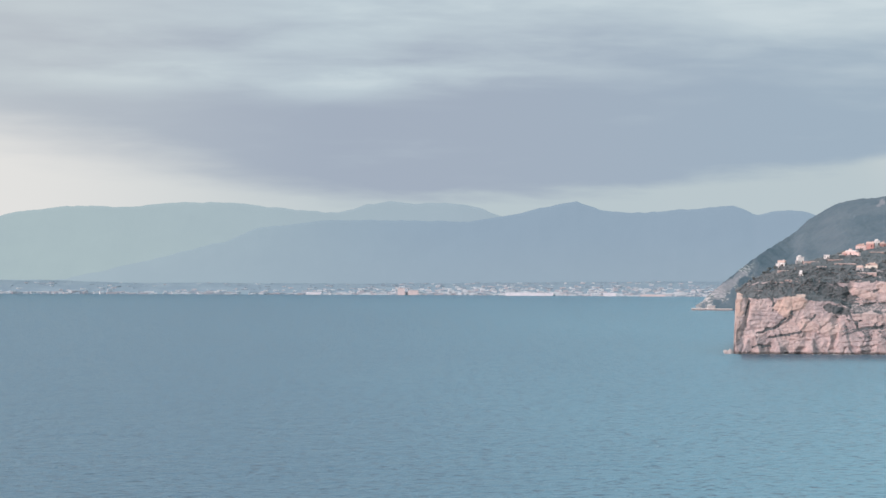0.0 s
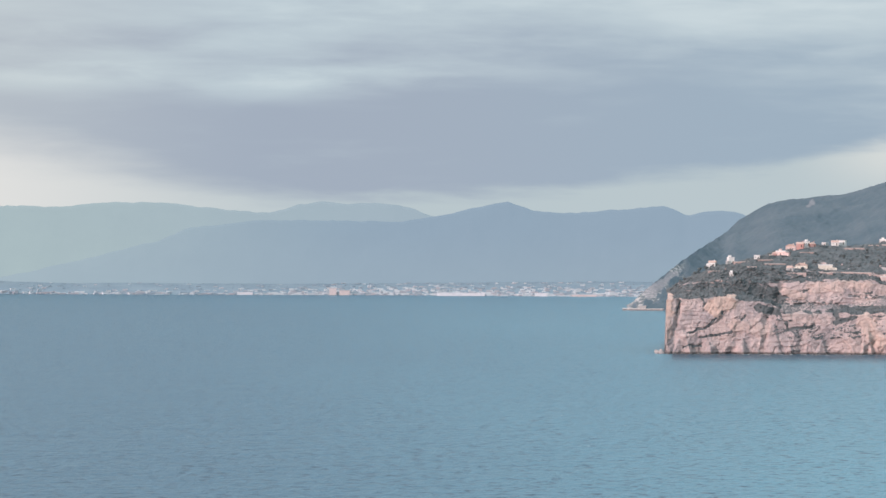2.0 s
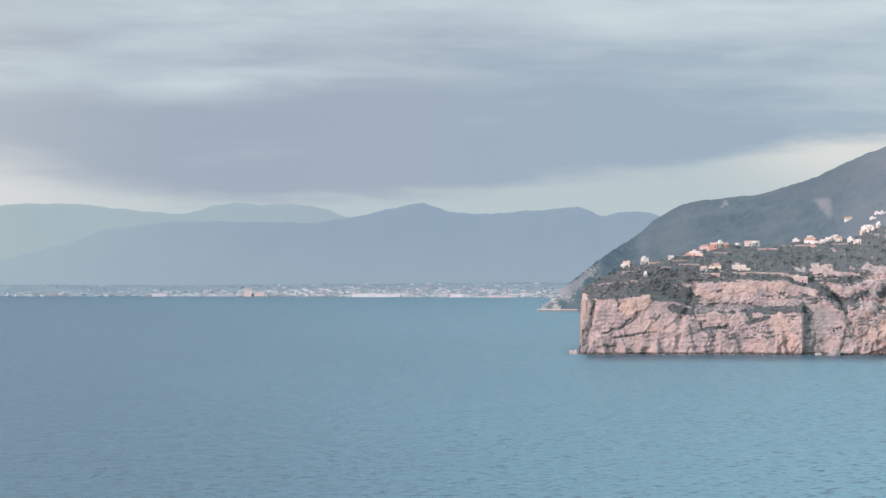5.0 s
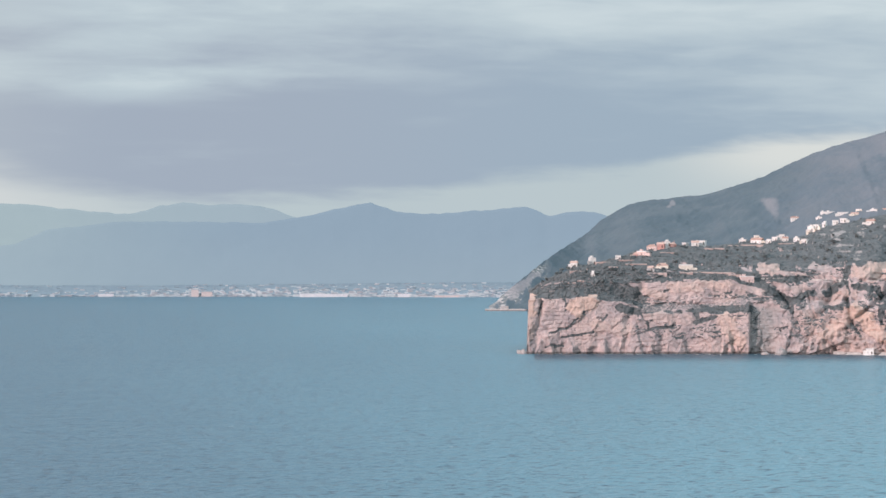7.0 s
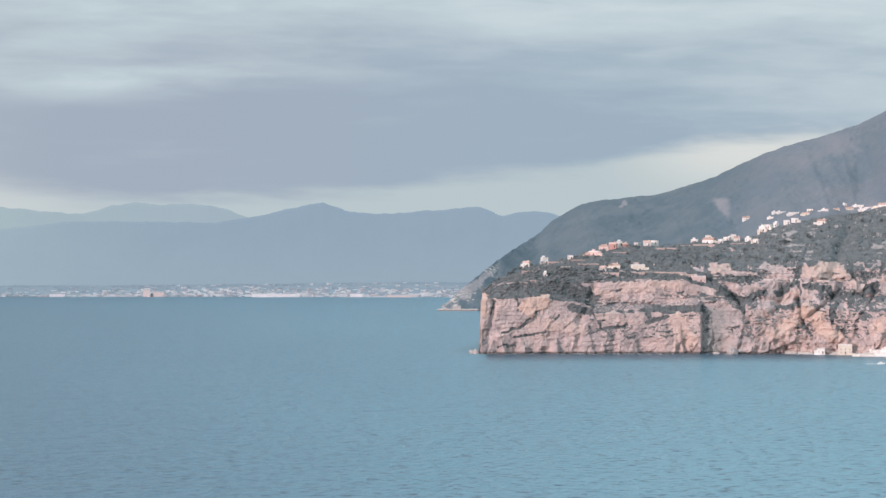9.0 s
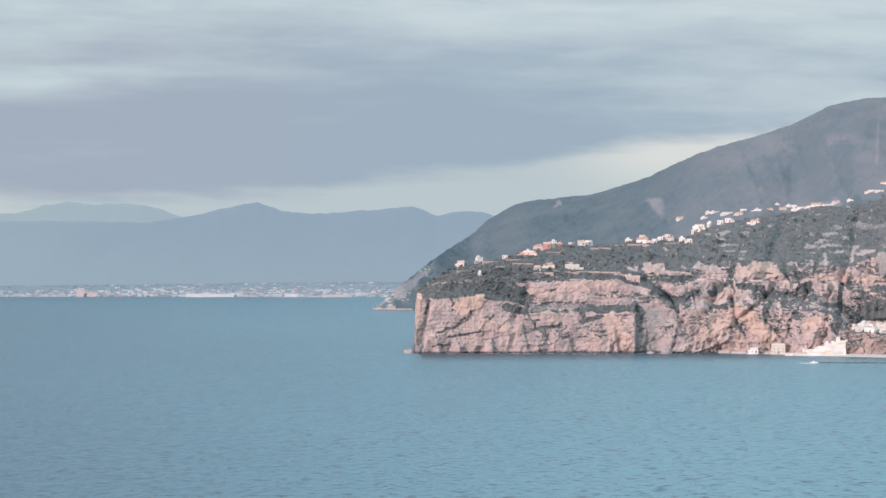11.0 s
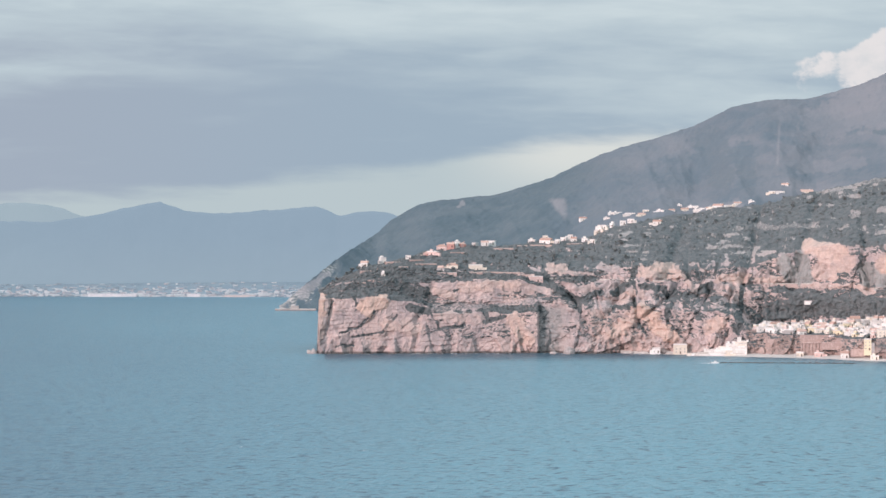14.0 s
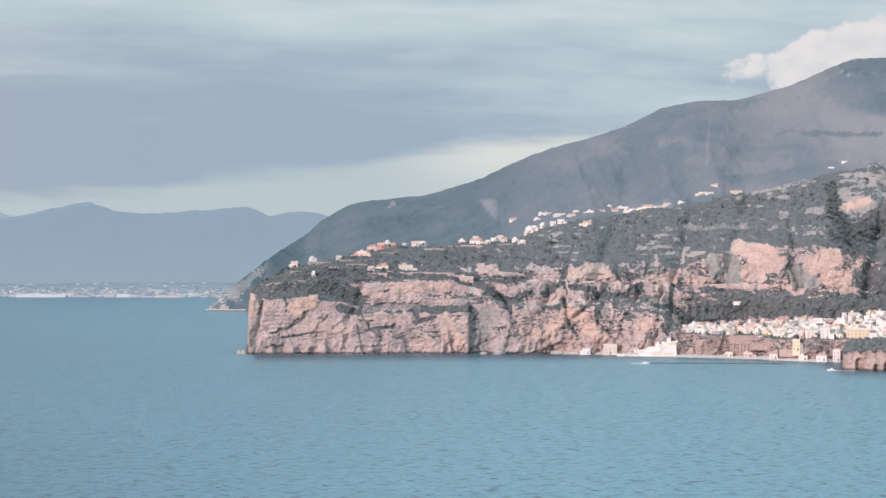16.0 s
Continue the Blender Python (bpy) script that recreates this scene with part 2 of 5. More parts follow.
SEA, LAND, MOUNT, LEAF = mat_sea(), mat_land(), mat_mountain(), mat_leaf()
WALLS = {
    "white": mat_plain("white_render", (0.66, 0.635, 0.60), (0.80, 0.78, 0.75)),
    "cream": mat_plain("cream_render", (0.66, 0.59, 0.50), (0.78, 0.72, 0.63)),
    "yellow": mat_plain("yellow_render", (0.66, 0.56, 0.39), (0.76, 0.67, 0.49)),
    "pink": mat_plain("pink_render", (0.60, 0.43, 0.39), (0.70, 0.55, 0.51)),
    "red": mat_plain("red_render", (0.48, 0.27, 0.24), (0.58, 0.37, 0.33)),
    "grey": mat_plain("grey_render", (0.36, 0.35, 0.34), (0.52, 0.50, 0.48)),
}
# crowns lightened: distance haze is part of this foliage colour
CROWN = mat_plain("pine_and_oak_foliage", (0.16, 0.19, 0.195), (0.23, 0.255, 0.25), 1.2)
TILES = mat_plain("clay_roof_tiles", (0.40, 0.25, 0.20), (0.56, 0.40, 0.34), 1.5)
SLAB = mat_plain("flat_roof_screed", (0.58, 0.55, 0.53), (0.74, 0.72, 0.70), 0.8)
# paler than bare glass, so that the panes stand out little
GLASS = mat_plain("pale_window_glass", (0.30, 0.30, 0.30), (0.42, 0.415, 0.405), 2.0, 0.2, bump=0.0)
CONCRETE = mat_plain("pale_concrete", (0.50, 0.46, 0.42), (0.68, 0.64, 0.60), 0.5)
BOULDER = mat_plain("dark_wet_boulders", (0.07, 0.065, 0.06), (0.16, 0.15, 0.14), 0.7, 0.7, bump=0.3)
PEBBLE = mat_plain("pale_pebble_beach", (0.50, 0.45, 0.42), (0.68, 0.62, 0.58), 0.3)
FOAM = mat_plain("sea_foam", (0.60, 0.66, 0.68), (0.78, 0.80, 0.80), 1.5)
HULL = mat_plain("white_boat_paint", (0.72, 0.72, 0.70), (0.82, 0.82, 0.80), 1.0, 0.3)
BARK = mat_plain("brown_bark", (0.06, 0.045, 0.035), (0.12, 0.09, 0.07), 3.0)
# the plain's blue-grey is haze mixed into its base colour
PLAIN = mat_plain("hazed_coastal_plain", (0.185, 0.245, 0.285), (0.22, 0.28, 0.315), 0.02)
GREYROCK = mat_plain("grey_shore_rock", (0.24, 0.22, 0.215), (0.40, 0.365, 0.35), 0.3, bump=0.5)
STONEWALL = mat_plain("pinkish_stone_wall", (0.36, 0.27, 0.245), (0.50, 0.39, 0.355), 0.4)
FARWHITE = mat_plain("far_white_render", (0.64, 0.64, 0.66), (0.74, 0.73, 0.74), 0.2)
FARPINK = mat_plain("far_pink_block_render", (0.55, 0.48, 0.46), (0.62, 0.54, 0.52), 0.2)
# walls, roofs and woods across the bay, with haze painted into their colours
FARWALL = [mat_plain("hazed_pale_render", (0.40, 0.45, 0.485), (0.56, 0.585, 0.60), 0.2),
           mat_plain("hazed_grey_render", (0.23, 0.295, 0.345), (0.28, 0.34, 0.385), 0.2),
           mat_plain("hazed_pink_render", (0.34, 0.34, 0.365), (0.42, 0.41, 0.43), 0.2)]
FARROOF = mat_plain("hazed_roofs", (0.37, 0.42, 0.455), (0.44, 0.48, 0.51), 0.3)
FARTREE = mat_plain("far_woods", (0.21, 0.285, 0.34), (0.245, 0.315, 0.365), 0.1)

# ---- terrain ----


def lattice(ix, iy, iz, seed):
    h = (ix * 374761393 + iy * 668265263 + iz * 1440662683 + seed * 974634777) & 0xFFFFFFFF
    h = ((h ^ (h >> 13)) * 1274126177) & 0xFFFFFFFF
    return ((h ^ (h >> 16)) & 0xFFFF) / 65535.0


def value_noise(x, y, z=0.0, seed=0):
    x, y, z = np.broadcast_arrays(np.asarray(x, float), np.asarray(y, float), np.asarray(z, float))
    ix, iy, iz = (np.floor(v).astype(np.int64) for v in (x, y, z))
    fx, fy, fz = (v - np.floor(v) for v in (x, y, z))
    fx, fy, fz = (v * v * (3 - 2 * v) for v in (fx, fy, fz))
    out = 0.0
    for a in (0, 1):
        for b in (0, 1):
            for c in (0, 1):
                out = out + lattice(ix + a, iy + b, iz + c, seed) * (fx if a else 1 - fx) * (fy if b else 1 - fy) * (fz if c else 1 - fz)
    return out


def fbm(x, y, z=0.0, octaves=4, seed=0):
    """Fractal noise from -1 to 1."""
    out, amp, total = 0.0, 1.0, 0.0
    for k in range(octaves):
        f = 2.03 ** k
        out, total, amp = out + amp * (2 * value_noise(x * f, y * f, z * f, seed + k) - 1), total + amp, amp * 0.55
    return out / total


def ridged(x, y, octaves=3, seed=0):
    out, amp, total = 0.0, 1.0, 0.0
    for k in range(octaves):
        f = 2.1 ** k
        out, total, amp = out + amp * (1 - np.abs(2 * value_noise(x * f, y * f, 0.0, seed + k) - 1) * 2), total + amp, amp * 0.5
    return out / total


def blocks(x, y, seed=0):
    """Irregular cells, each with one value from -1 to 1, and the nearness of a joint."""
    ix, iy = np.floor(x).astype(np.int64), np.floor(y).astype(np.int64)
    f1, f2, val = np.full(x.shape, 9.0), np.full(x.shape, 9.0), np.zeros(x.shape)
    for a in (-1, 0, 1):
        for c in (-1, 0, 1):
            jx, jy = ix + a, iy + c
            d = (jx + lattice(jx, jy, 1, seed) - x) ** 2 + (jy + lattice(jx, jy, 2, seed) - y) ** 2
            hit = d < f1
            f2 = np.where(hit, f1, np.minimum(f2, d))
            val = np.where(hit, 2 * lattice(jx, jy, 3, seed) - 1, val)
            f1 = np.where(hit, d, f1)
    return val, np.sqrt(f2) - np.sqrt(f1)


def step(v, lo, hi):
    s = np.clip((v - lo) / (hi - lo), 0, 1)
    return s * s * (3 - 2 * s)


def mesh_grid(name, X, Y, Z, mat, attrs=()):
    """A sheet over a grid of points, rows first, smooth shaded."""
    nr, nc = X.shape
    co = np.stack([X, Y, Z], -1).reshape(-1, 3)
    i = np.arange(nr * nc).reshape(nr, nc)
    f = np.stack([i[:-1, :-1], i[:-1, 1:], i[1:, 1:], i[1:, :-1]], -1).reshape(-1, 4)
    me = bpy.data.meshes.new(name)
    me.vertices.add(len(co)), me.loops.add(f.size), me.polygons.add(len(f))
    me.vertices.foreach_set("co", co.ravel())
    me.loops.foreach_set("vertex_index", f.ravel().astype(np.int32))
    me.polygons.foreach_set("loop_start", np.arange(0, f.size, 4, dtype=np.int32))
    me.polygons.foreach_set("use_smooth", np.ones(len(f), bool))
    me.update(calc_edges=True)
    for key, v in dict(attrs).items():
        me.attributes.new(key, "FLOAT", "POINT").data.foreach_set("value", np.asarray(v, np.float32).ravel())
    me.materials.append(mat)
    return new(name, me)


def polar(b, d):
    return d * np.sin(np.radians(b)), d * np.cos(np.radians(b))


def upness(X, Y, Z):
    """The z of the sheet's unit normals."""
    P = np.stack([X, Y, Z], -1)
    n = np.cross(np.gradient(P, axis=1), np.gradient(P, axis=0))
    return np.abs(n[..., 2]) / (np.linalg.norm(n, axis=-1) + 1e-9)


class Sheet:
    """Terrain known by bearing and range, to set things on."""

    def __init__(self, b, D, Z):
        self.b, self.D, self.Z = b, D, Z

    def column(self, b):
        return int(np.clip(np.searchsorted(self.b, b), 0, len(self.b) - 1))

    def height(self, b, d):
        c = self.column(b)
        return float(self.Z[np.argmin(np.abs(self.D[:, c] - d)), c])

    def range_at(self, b, z):
        """Where, going inland, the ground first reaches the height z."""
        c = self.column(b)
        up = np.nonzero(self.Z[:, c] >= z)[0]
        return float(self.D[up[0], c]) if len(up) else float(self.D[np.argmax(self.Z[:, c]), c])


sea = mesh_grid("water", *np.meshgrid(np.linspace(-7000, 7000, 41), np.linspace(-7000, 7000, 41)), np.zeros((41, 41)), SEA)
tagged(sea, "blue-green bay water with small wind ripples", "sea", kind="structure")


# Strips of scrub and of bare stone on the headland, placed to fit the camera's view: from bearing, seen height to
# bearing, seen height, half width
SCRUB_POINT = (
    (8.32, 43, 7.94, 26, 1.4), (7.94, 26, 7.48, 22, 1.5), (8.83, 39, 8.52, 22, 1.0), (8.52, 22, 7.78, 18, 1.2), (9.13, 47, 9.67, 43, 4.0),
    (8.92, 64, 9.46, 61, 7.9), (9.67, 39, 9.87, 27, 1.2), (9.87, 26, 10.48, 29, 1.0), (10.95, 32, 11.43, 38, 2.3), (11.43, 38, 11.83, 47, 1.7),
    (10.95, 47, 10.98, 36, 2.3), (10.70, 18, 10.48, 16, 1.1), (9.67, 57, 10.34, 64, 1.2), (9.67, 47, 10.34, 51, 2.6), (10.34, 51, 11.29, 49, 2.3),
    (11.29, 49, 12.24, 45, 2.3), (11.67, 61, 11.83, 64, 1.2), (7.84, 56, 7.87, 45, 1.4),
)
# cracks and gullies among these have their darkness painted as scrub
SCRUB_SHADE_MIDDLE = (
    (7.28, 54, 7.20, 38, 1.0), (7.37, 7, 7.78, 9, 1.2), (12.58, 67, 13.26, 53, 4.0), (13.26, 53, 13.73, 64, 2.8), (13.26, 53, 13.26, 43, 1.7),
    (12.40, 78, 12.65, 66, 4.5), (12.92, 77, 13.62, 77, 2.3), (14.07, 61, 14.41, 72, 4.0), (14.41, 72, 14.59, 89, 3.4), (14.59, 89, 14.69, 107, 2.0),
    (14.55, 73, 14.57, 47, 1.7), (14.03, 47, 14.54, 47, 2.3), (14.70, 69, 15.22, 66, 2.8), (15.22, 66, 15.38, 56, 2.8), (15.51, 64, 15.30, 39, 2.3),
    (15.30, 39, 15.35, 30, 1.7), (15.35, 30, 15.57, 22, 2.0), (15.65, 107, 15.84, 77, 2.8),
)
# the gorge and ravine rows paint shade in scrub colour
SCRUB_SHADE_TOWN = (
    (16.09, 64, 16.32, 69, 5.1), (15.70, 61, 16.02, 59, 2.3), (16.44, 84, 16.56, 101, 2.0), (17.13, 70, 17.05, 36, 2.6), (17.02, 33, 16.97, 26, 4.5),
    (17.30, 81, 17.27, 67, 1.7), (16.70, 50, 17.10, 47, 2.3), (20.83, 180, 20.89, 141, 4.5), (20.92, 141, 21.22, 118, 8.5), (21.22, 114, 21.75, 128, 12.5),
    (21.75, 134, 22.12, 142, 10.2), (21.22, 107, 21.43, 103, 5.1), (18.97, 47, 22.12, 56, 7.9), (18.04, 45, 18.97, 43, 4.5), (19.84, 98, 19.90, 73, 1.7),
    (19.24, 118, 20.30, 112, 4.0),
)
# the same for stone, with its strength and its share of warm tone
# the end pillar's warm tone includes low sunlight painted onto it
ROCK_POINT = (
    (7.01, 56, 7.06, 41, 4.5, 1, 0.9), (7.05, 41, 6.97, 16, 3.4, 1, 0.4), (8.02, 49, 8.48, 52, 6.8, 1, 1), (8.07, 43, 8.18, 41, 4.5, 1, 0.8), (9.69, 64, 10.21, 58, 4.0, 1, 0.3),
    (10.34, 68, 11.02, 66, 5.1, 1, 0.4), (11.02, 70, 11.73, 70, 4.5, 1, 0.4), (9.80, 39, 10.75, 34, 4.5, 0.8, 0.2), (8.59, 30, 9.40, 24, 5.7, 1, 0.3), (11.63, 36, 12.00, 16, 7.9, 1, 0.5),
    (9.75, 46, 11.0, 50, 4.5, 0.5, 0), (11.0, 53, 12.1, 53, 4.5, 0.55, 0),
)
ROCK_MIDDLE = (
    (12.51, 87, 12.85, 85, 4.5, 1, 0.5), (12.92, 82, 13.53, 81, 1.4, 1, 0.2), (13.73, 89, 14.03, 86, 4.0, 0.8, 0.1), (13.80, 78, 14.34, 78, 2.3, 0.8, 0), (14.78, 83, 15.46, 86, 6.8, 1, 0.6),
    (14.84, 78, 15.69, 78, 2.8, 1, 0.5), (14.24, 56, 14.49, 62, 4.0, 1, 0.4), (12.92, 69, 13.08, 68, 3.4, 1, 0.2), (13.26, 66, 13.49, 68, 3.4, 1, 0.2), (15.78, 73, 15.97, 65, 3.4, 1, 0.3),
    (14.70, 61, 14.76, 50, 2.8, 1, 0.3), (14.72, 44, 15.32, 20, 7.9, 1, 0.9), (14.54, 38, 14.03, 20, 6.8, 1, 0.4), (11.97, 68, 12.51, 62, 3.4, 0.9, 0.2),
)
ROCK_TOWN = (
    (16.52, 75, 17.18, 78, 4.0, 1, 0.5), (16.32, 26, 16.59, 32, 6.8, 1, 0.6), (16.80, 76, 17.10, 77, 3.4, 1, 0.5), (17.43, 74, 18.06, 76, 3.4, 1, 0.5), (18.44, 71, 19.90, 69, 2.0, 0.9, 0.2),
    (19.84, 69, 20.11, 64, 3.4, 1, 0.3), (21.16, 67, 21.38, 66, 3.4, 1, 0.3), (17.37, 128, 18.84, 129, 3.4, 0.5, 0.1), (20.30, 145, 20.64, 146, 4.5, 0.62, 0.2), (21.05, 148, 21.65, 155, 4.5, 1, 0.9),
    (21.62, 174, 22.12, 179, 4.5, 0.5, 0.5), (19.77, 171, 20.43, 175, 2.8, 0.5, 0), (18.84, 162, 19.64, 167, 1.7, 0.55, 0), (19.64, 138, 19.84, 141, 2.8, 0.55, 0),
)
QUARRY_FACES = (
    (18.68, 108, 19.34, 100, 7.4, 1, 0.7), (18.57, 111, 18.73, 110, 4.5, 1, 0.7), (18.97, 107, 19.40, 104, 6.8, 1, 0.7), (19.04, 90, 19.56, 92, 8.5, 1, 0.5), (18.87, 84, 19.17, 80, 6.2, 1, 0.35),
    (20.43, 91, 20.88, 98, 9.6, 1, 0.7), (20.78, 78, 21.09, 78, 9.1, 1, 0.7), (20.93, 101, 20.99, 104, 4.5, 1, 0.7),
)
QUARRY_GREY = (
    (18.10, 92, 18.33, 78, 8.5, 1, 0), (18.47, 100, 18.60, 78, 6.2, 1, 0), (19.96, 87, 20.04, 75, 6.8, 1, 0), (20.27, 86, 20.38, 73, 6.2, 1, 0),
)
# buttresses at the foot of the cliff: bearing, top, half width
WEDGES = ((7.94, 16, 5.1), (8.77, 18, 4.5), (9.50, 32, 7.4), (9.88, 13, 2.8), (10.63, 16, 4.0), (11.70, 30, 5.1), (7.37, 24, 7.9), (12.92, 10, 5.1))
# The same on the mountain, with a strength
# the widest strips are sunlit patches, painted on like bare ground
MOUNTAIN_BARE_SUNLIT = (
    (19.64, 249, 20.43, 243, 22.7, 0.55), (18.97, 232, 19.24, 234, 19.8, 0.4), (6.55, 60, 6.85, 70, 5.5, 1), (6.95, 74, 7.13, 81, 4, 1),
    (10.34, 149, 10.43, 152, 2.3, 0.9), (21.09, 283, 21.22, 280, 2.3, 0.9), (18.44, 186, 19.90, 192, 5.7, 0.4),
    (15.62, 132, 16.97, 152, 5.1, 0.5), (18.97, 263, 20.56, 274, 7.9, 0.35),
)
# the widest strips paint blue-grey shade onto the slope as wood
MOUNTAIN_WOOD_SHADE = (
    (16.29, 215, 16.56, 180, 18.1, 0.82), (17.10, 203, 17.23, 175, 12.5, 0.8), (20.17, 222, 22.01, 220, 2.3, 0.85), (21.22, 288, 22.12, 289, 7.9, 1), (9.40, 129, 11.29, 141, 7.9, 0.6),
    (14.68, 169, 15.35, 186, 11.3, 0.7), (18.57, 206, 20.17, 208, 2.8, 0.6),
)
def strips(rows, S, A, seed, ragged=0.75):
    """How far each point lies in the strips: the greatest strength there, and the share of warm tone."""
    wS, wA = S + 3.4 * fbm(S / 9, A / 8, 0, 4, seed), A + 2.6 * fbm(S / 9, A / 6, 0, 4, seed + 7)
    fray = ragged * fbm(S / 5, A / 3.5, 0, 4, seed + 3)
    cover, warm_tone = np.zeros(S.shape), np.zeros(S.shape)
    for b0, a0, b1, a1, r, *more in rows:
        x0, x1 = math.radians(b0) * 2400, math.radians(b1) * 2400
        cols = np.nonzero((S[0] > min(x0, x1) - 2 * r - 4) & (S[0] < max(x0, x1) + 2 * r + 4))[0]
        if not len(cols):
            continue
        k = slice(cols[0], cols[-1] + 1)
        dx, da = x1 - x0, a1 - a0
        u = np.clip(((wS[:, k] - x0) * dx + (wA[:, k] - a0) * da) / (dx * dx + da * da + 1e-6), 0, 1)
        far = np.hypot(wS[:, k] - x0 - u * dx, wA[:, k] - a0 - u * da) / r + fray[:, k]
        m = step(far, 1.2, 0.8) * (more[0] if more else 1.0)
        cover[:, k] = np.maximum(cover[:, k], m)
        if len(more) > 1:
            warm_tone[:, k] = np.maximum(warm_tone[:, k], m * more[1])
    return cover, warm_tone


def seen_height(D, Z):
    """The height at which a point shows on the upright plane 2400 m out."""
    return EYE + (Z - EYE) * 2400 / D


def make_headland():
    b = np.concatenate([np.linspace(6.86, 7.2, 60), np.linspace(7.2, 22.4, 1150)[1:], np.linspace(22.4, 27.0, 90)[1:]])
    at = [6.95, 7.5, 8.1, 9.15, 9.7, 10.5, 11.85, 12.24, 13.3, 14.4, 15.7, 16.85, 17.3, 18.6, 19.9, 21.2, 22.1]
    cur = lambda v: np.interp(b, at, v)
    shore = np.interp(b, [6.9, 12.24, 14.0, 15.7, 17.0, 18.9, 20.5, 27], [2412, 2418, 2428, 2414, 2392, 2366, 2316, 2270])
    zA = cur([55, 56, 56, 53, 43, 40, 41, 45, 44, 48, 44, 40, 22, 21, 20, 20, 20])
    zB = cur([56, 63, 66, 57, 51, 49, 53, 59, 56, 53, 58, 56, 29, 31, 33, 36, 38])
    zC = cur([57, 68, 74, 70, 71, 73, 73, 67, 67, 67, 70, 68, 60, 57, 54, 54, 52])
    zD = cur([58, 71, 79, 78, 79, 77, 77, 74, 73, 73, 72, 71, 70, 68, 66, 63, 62])
    zE = cur([58.5, 73, 83, 85, 84, 82, 80, 79, 82, 87, 85, 87, 89, 107, 112, 104, 99])
    zR = cur([59, 76, 87, 95, 103, 107, 110, 111, 116, 133, 143, 151, 154, 167, 178, 192, 203])
    zA, zB, zC = zA + 3.4 * fbm(b * 2.6, 0.0, 0, 4, 311), zB + 2.2 * fbm(b * 2.6, 0.0, 0, 3, 313), zC + 2.0 * fbm(b * 2.2, 0.0, 0, 3, 315)
    oR = np.interp(b, [6.9, 8.1, 9.15, 10.5, 12, 15, 18, 22, 27], [60, 110, 150, 220, 280, 330, 380, 420, 440])
    oB = np.interp(b + 0.12 * fbm(b * 9, 0.0, 0, 3, 301), [15.0, 17.9], [30, 92])
    offs = [0 * b, np.interp(b, [16.5, 17.5], [11, 7]), oB, oB + 8, oB + 22, oB + 34, oR, oR + 200]
    zs = [0 * b - 5, zA, zB, zC, zD, zE, zR, zR - 60]
    counts = [92, 40, 44, 30, 56, 92, 10]
    steep = [1.0, 0.5, 0.9, 0.35, 0.8, 0.3, 0.2, 0.2]
    D, Z, K, L = [], [], [], []
    for i, n in enumerate(counts):
        for s in np.linspace(0, 1, n, endpoint=i == len(counts) - 1):
            D.append(shore + offs[i] * (1 - s) + offs[i + 1] * s)
            bow = 0.0 if i != 5 else 0.12 * math.sin(math.pi * s)
            Z.append(zs[i] * (1 - s) + zs[i + 1] * s + bow * (zs[6] - zs[5]))
            K.append(0 * b + steep[i] * (1 - s) + steep[i + 1] * s)
            L.append(0 * b + i + s)
    D, Z, K, L = map(np.array, (D, Z, K, L))
    B = np.broadcast_to(b, D.shape)
    S = np.radians(B) * 2400
    z0 = Z.copy()
    # buttresses, flutes, beds and loose relief
    A = seen_height(D, Z)
    faces, _ = strips(QUARRY_FACES, S, A, 161, 0.3)
    grey_faces, _ = strips(QUARRY_GREY, S, A, 167, 0.3)
    quarry = np.maximum(faces, grey_faces)
    q1, q2 = quarry * (B < 19.75), quarry * (B >= 19.75)
    dark_strips, _ = strips(SCRUB_POINT + SCRUB_SHADE_MIDDLE + SCRUB_SHADE_TOWN, S, A, 221)
    stone, _ = strips(ROCK_POINT + ROCK_MIDDLE + ROCK_TOWN, S, A, 231)
    # the ravine: its flank turns away to the right, steeper than the sun stands
    into = np.clip(S + 4 * fbm(S / 15, A / 12, 0, 3, 281) - np.interp(A, [100, 103, 115, 141, 190], [889, 889, 883, 868, 870]), 0, None)
    wide = np.interp(A, [122, 162], [75, 13])
    ravine = np.where(into < wide, into, np.maximum(wide - 1.5 * (into - wide), 0)) * step(A, 98, 116) * step(A, 172, 150) * step(L, 4.2, 4.6)
    recess = 2 * q1 * step(B, 19.9, 18.3) + 2 * q2 * step(B, 21.15, 19.95)
    left = step(B, 12.3, 12.2)
    rough = K * (1 - 0.05 * quarry)
    wx, wz = S + 6 * fbm(S / 22, z0 / 22, 0, 3, 101), z0 + 6 * fbm(S / 22, z0 / 22, 0, 3, 111)
    v1, _ = blocks((wx - 0.4 * wz) / 26, wz / 40, 5)
    v2, _ = blocks((wx - 0.5 * wz) / 10, wz / 9, 6)
    v3, _ = blocks(wx / 4.5, wz / 3.2, 7)
    knob = 0.7 + 2.0 * step(B, 12.4, 13.6)
    toward = 8 * fbm(S / 80, z0 / 150, 0, 2, 3) + (2.4 - 1.3 * left) * v1 + 1.1 * v2 + 0.6 * v3 + 0.9 * fbm(S / 2.6, z0 / 2.2, 0, 3, 29)
    toward = toward + 4.6 * ridged(wx / 19, z0 / 90, 2, 11) * step(z0, 42, 6) + knob * (2.4 * fbm(wx / 13, z0 / 16, 0, 4, 21) + 1.3 * fbm(S / 4, z0 / 4, 0, 3, 23)) + 5.4 * ridged(wx / 15 + 0.2 * wz / 15, wz / 22, 4, 27) * step(B, 12.5, 13.4)
    bed = (z0 - 0.26 * S + 11 * fbm(S / 45, z0 / 40, 0, 3, 31)) / 16.0
    ledge = step(bed % 1.0, 0.68, 0.98) * step(fbm(S / 24, z0 / 12, 0, 3, 131), 0.05, 0.4)
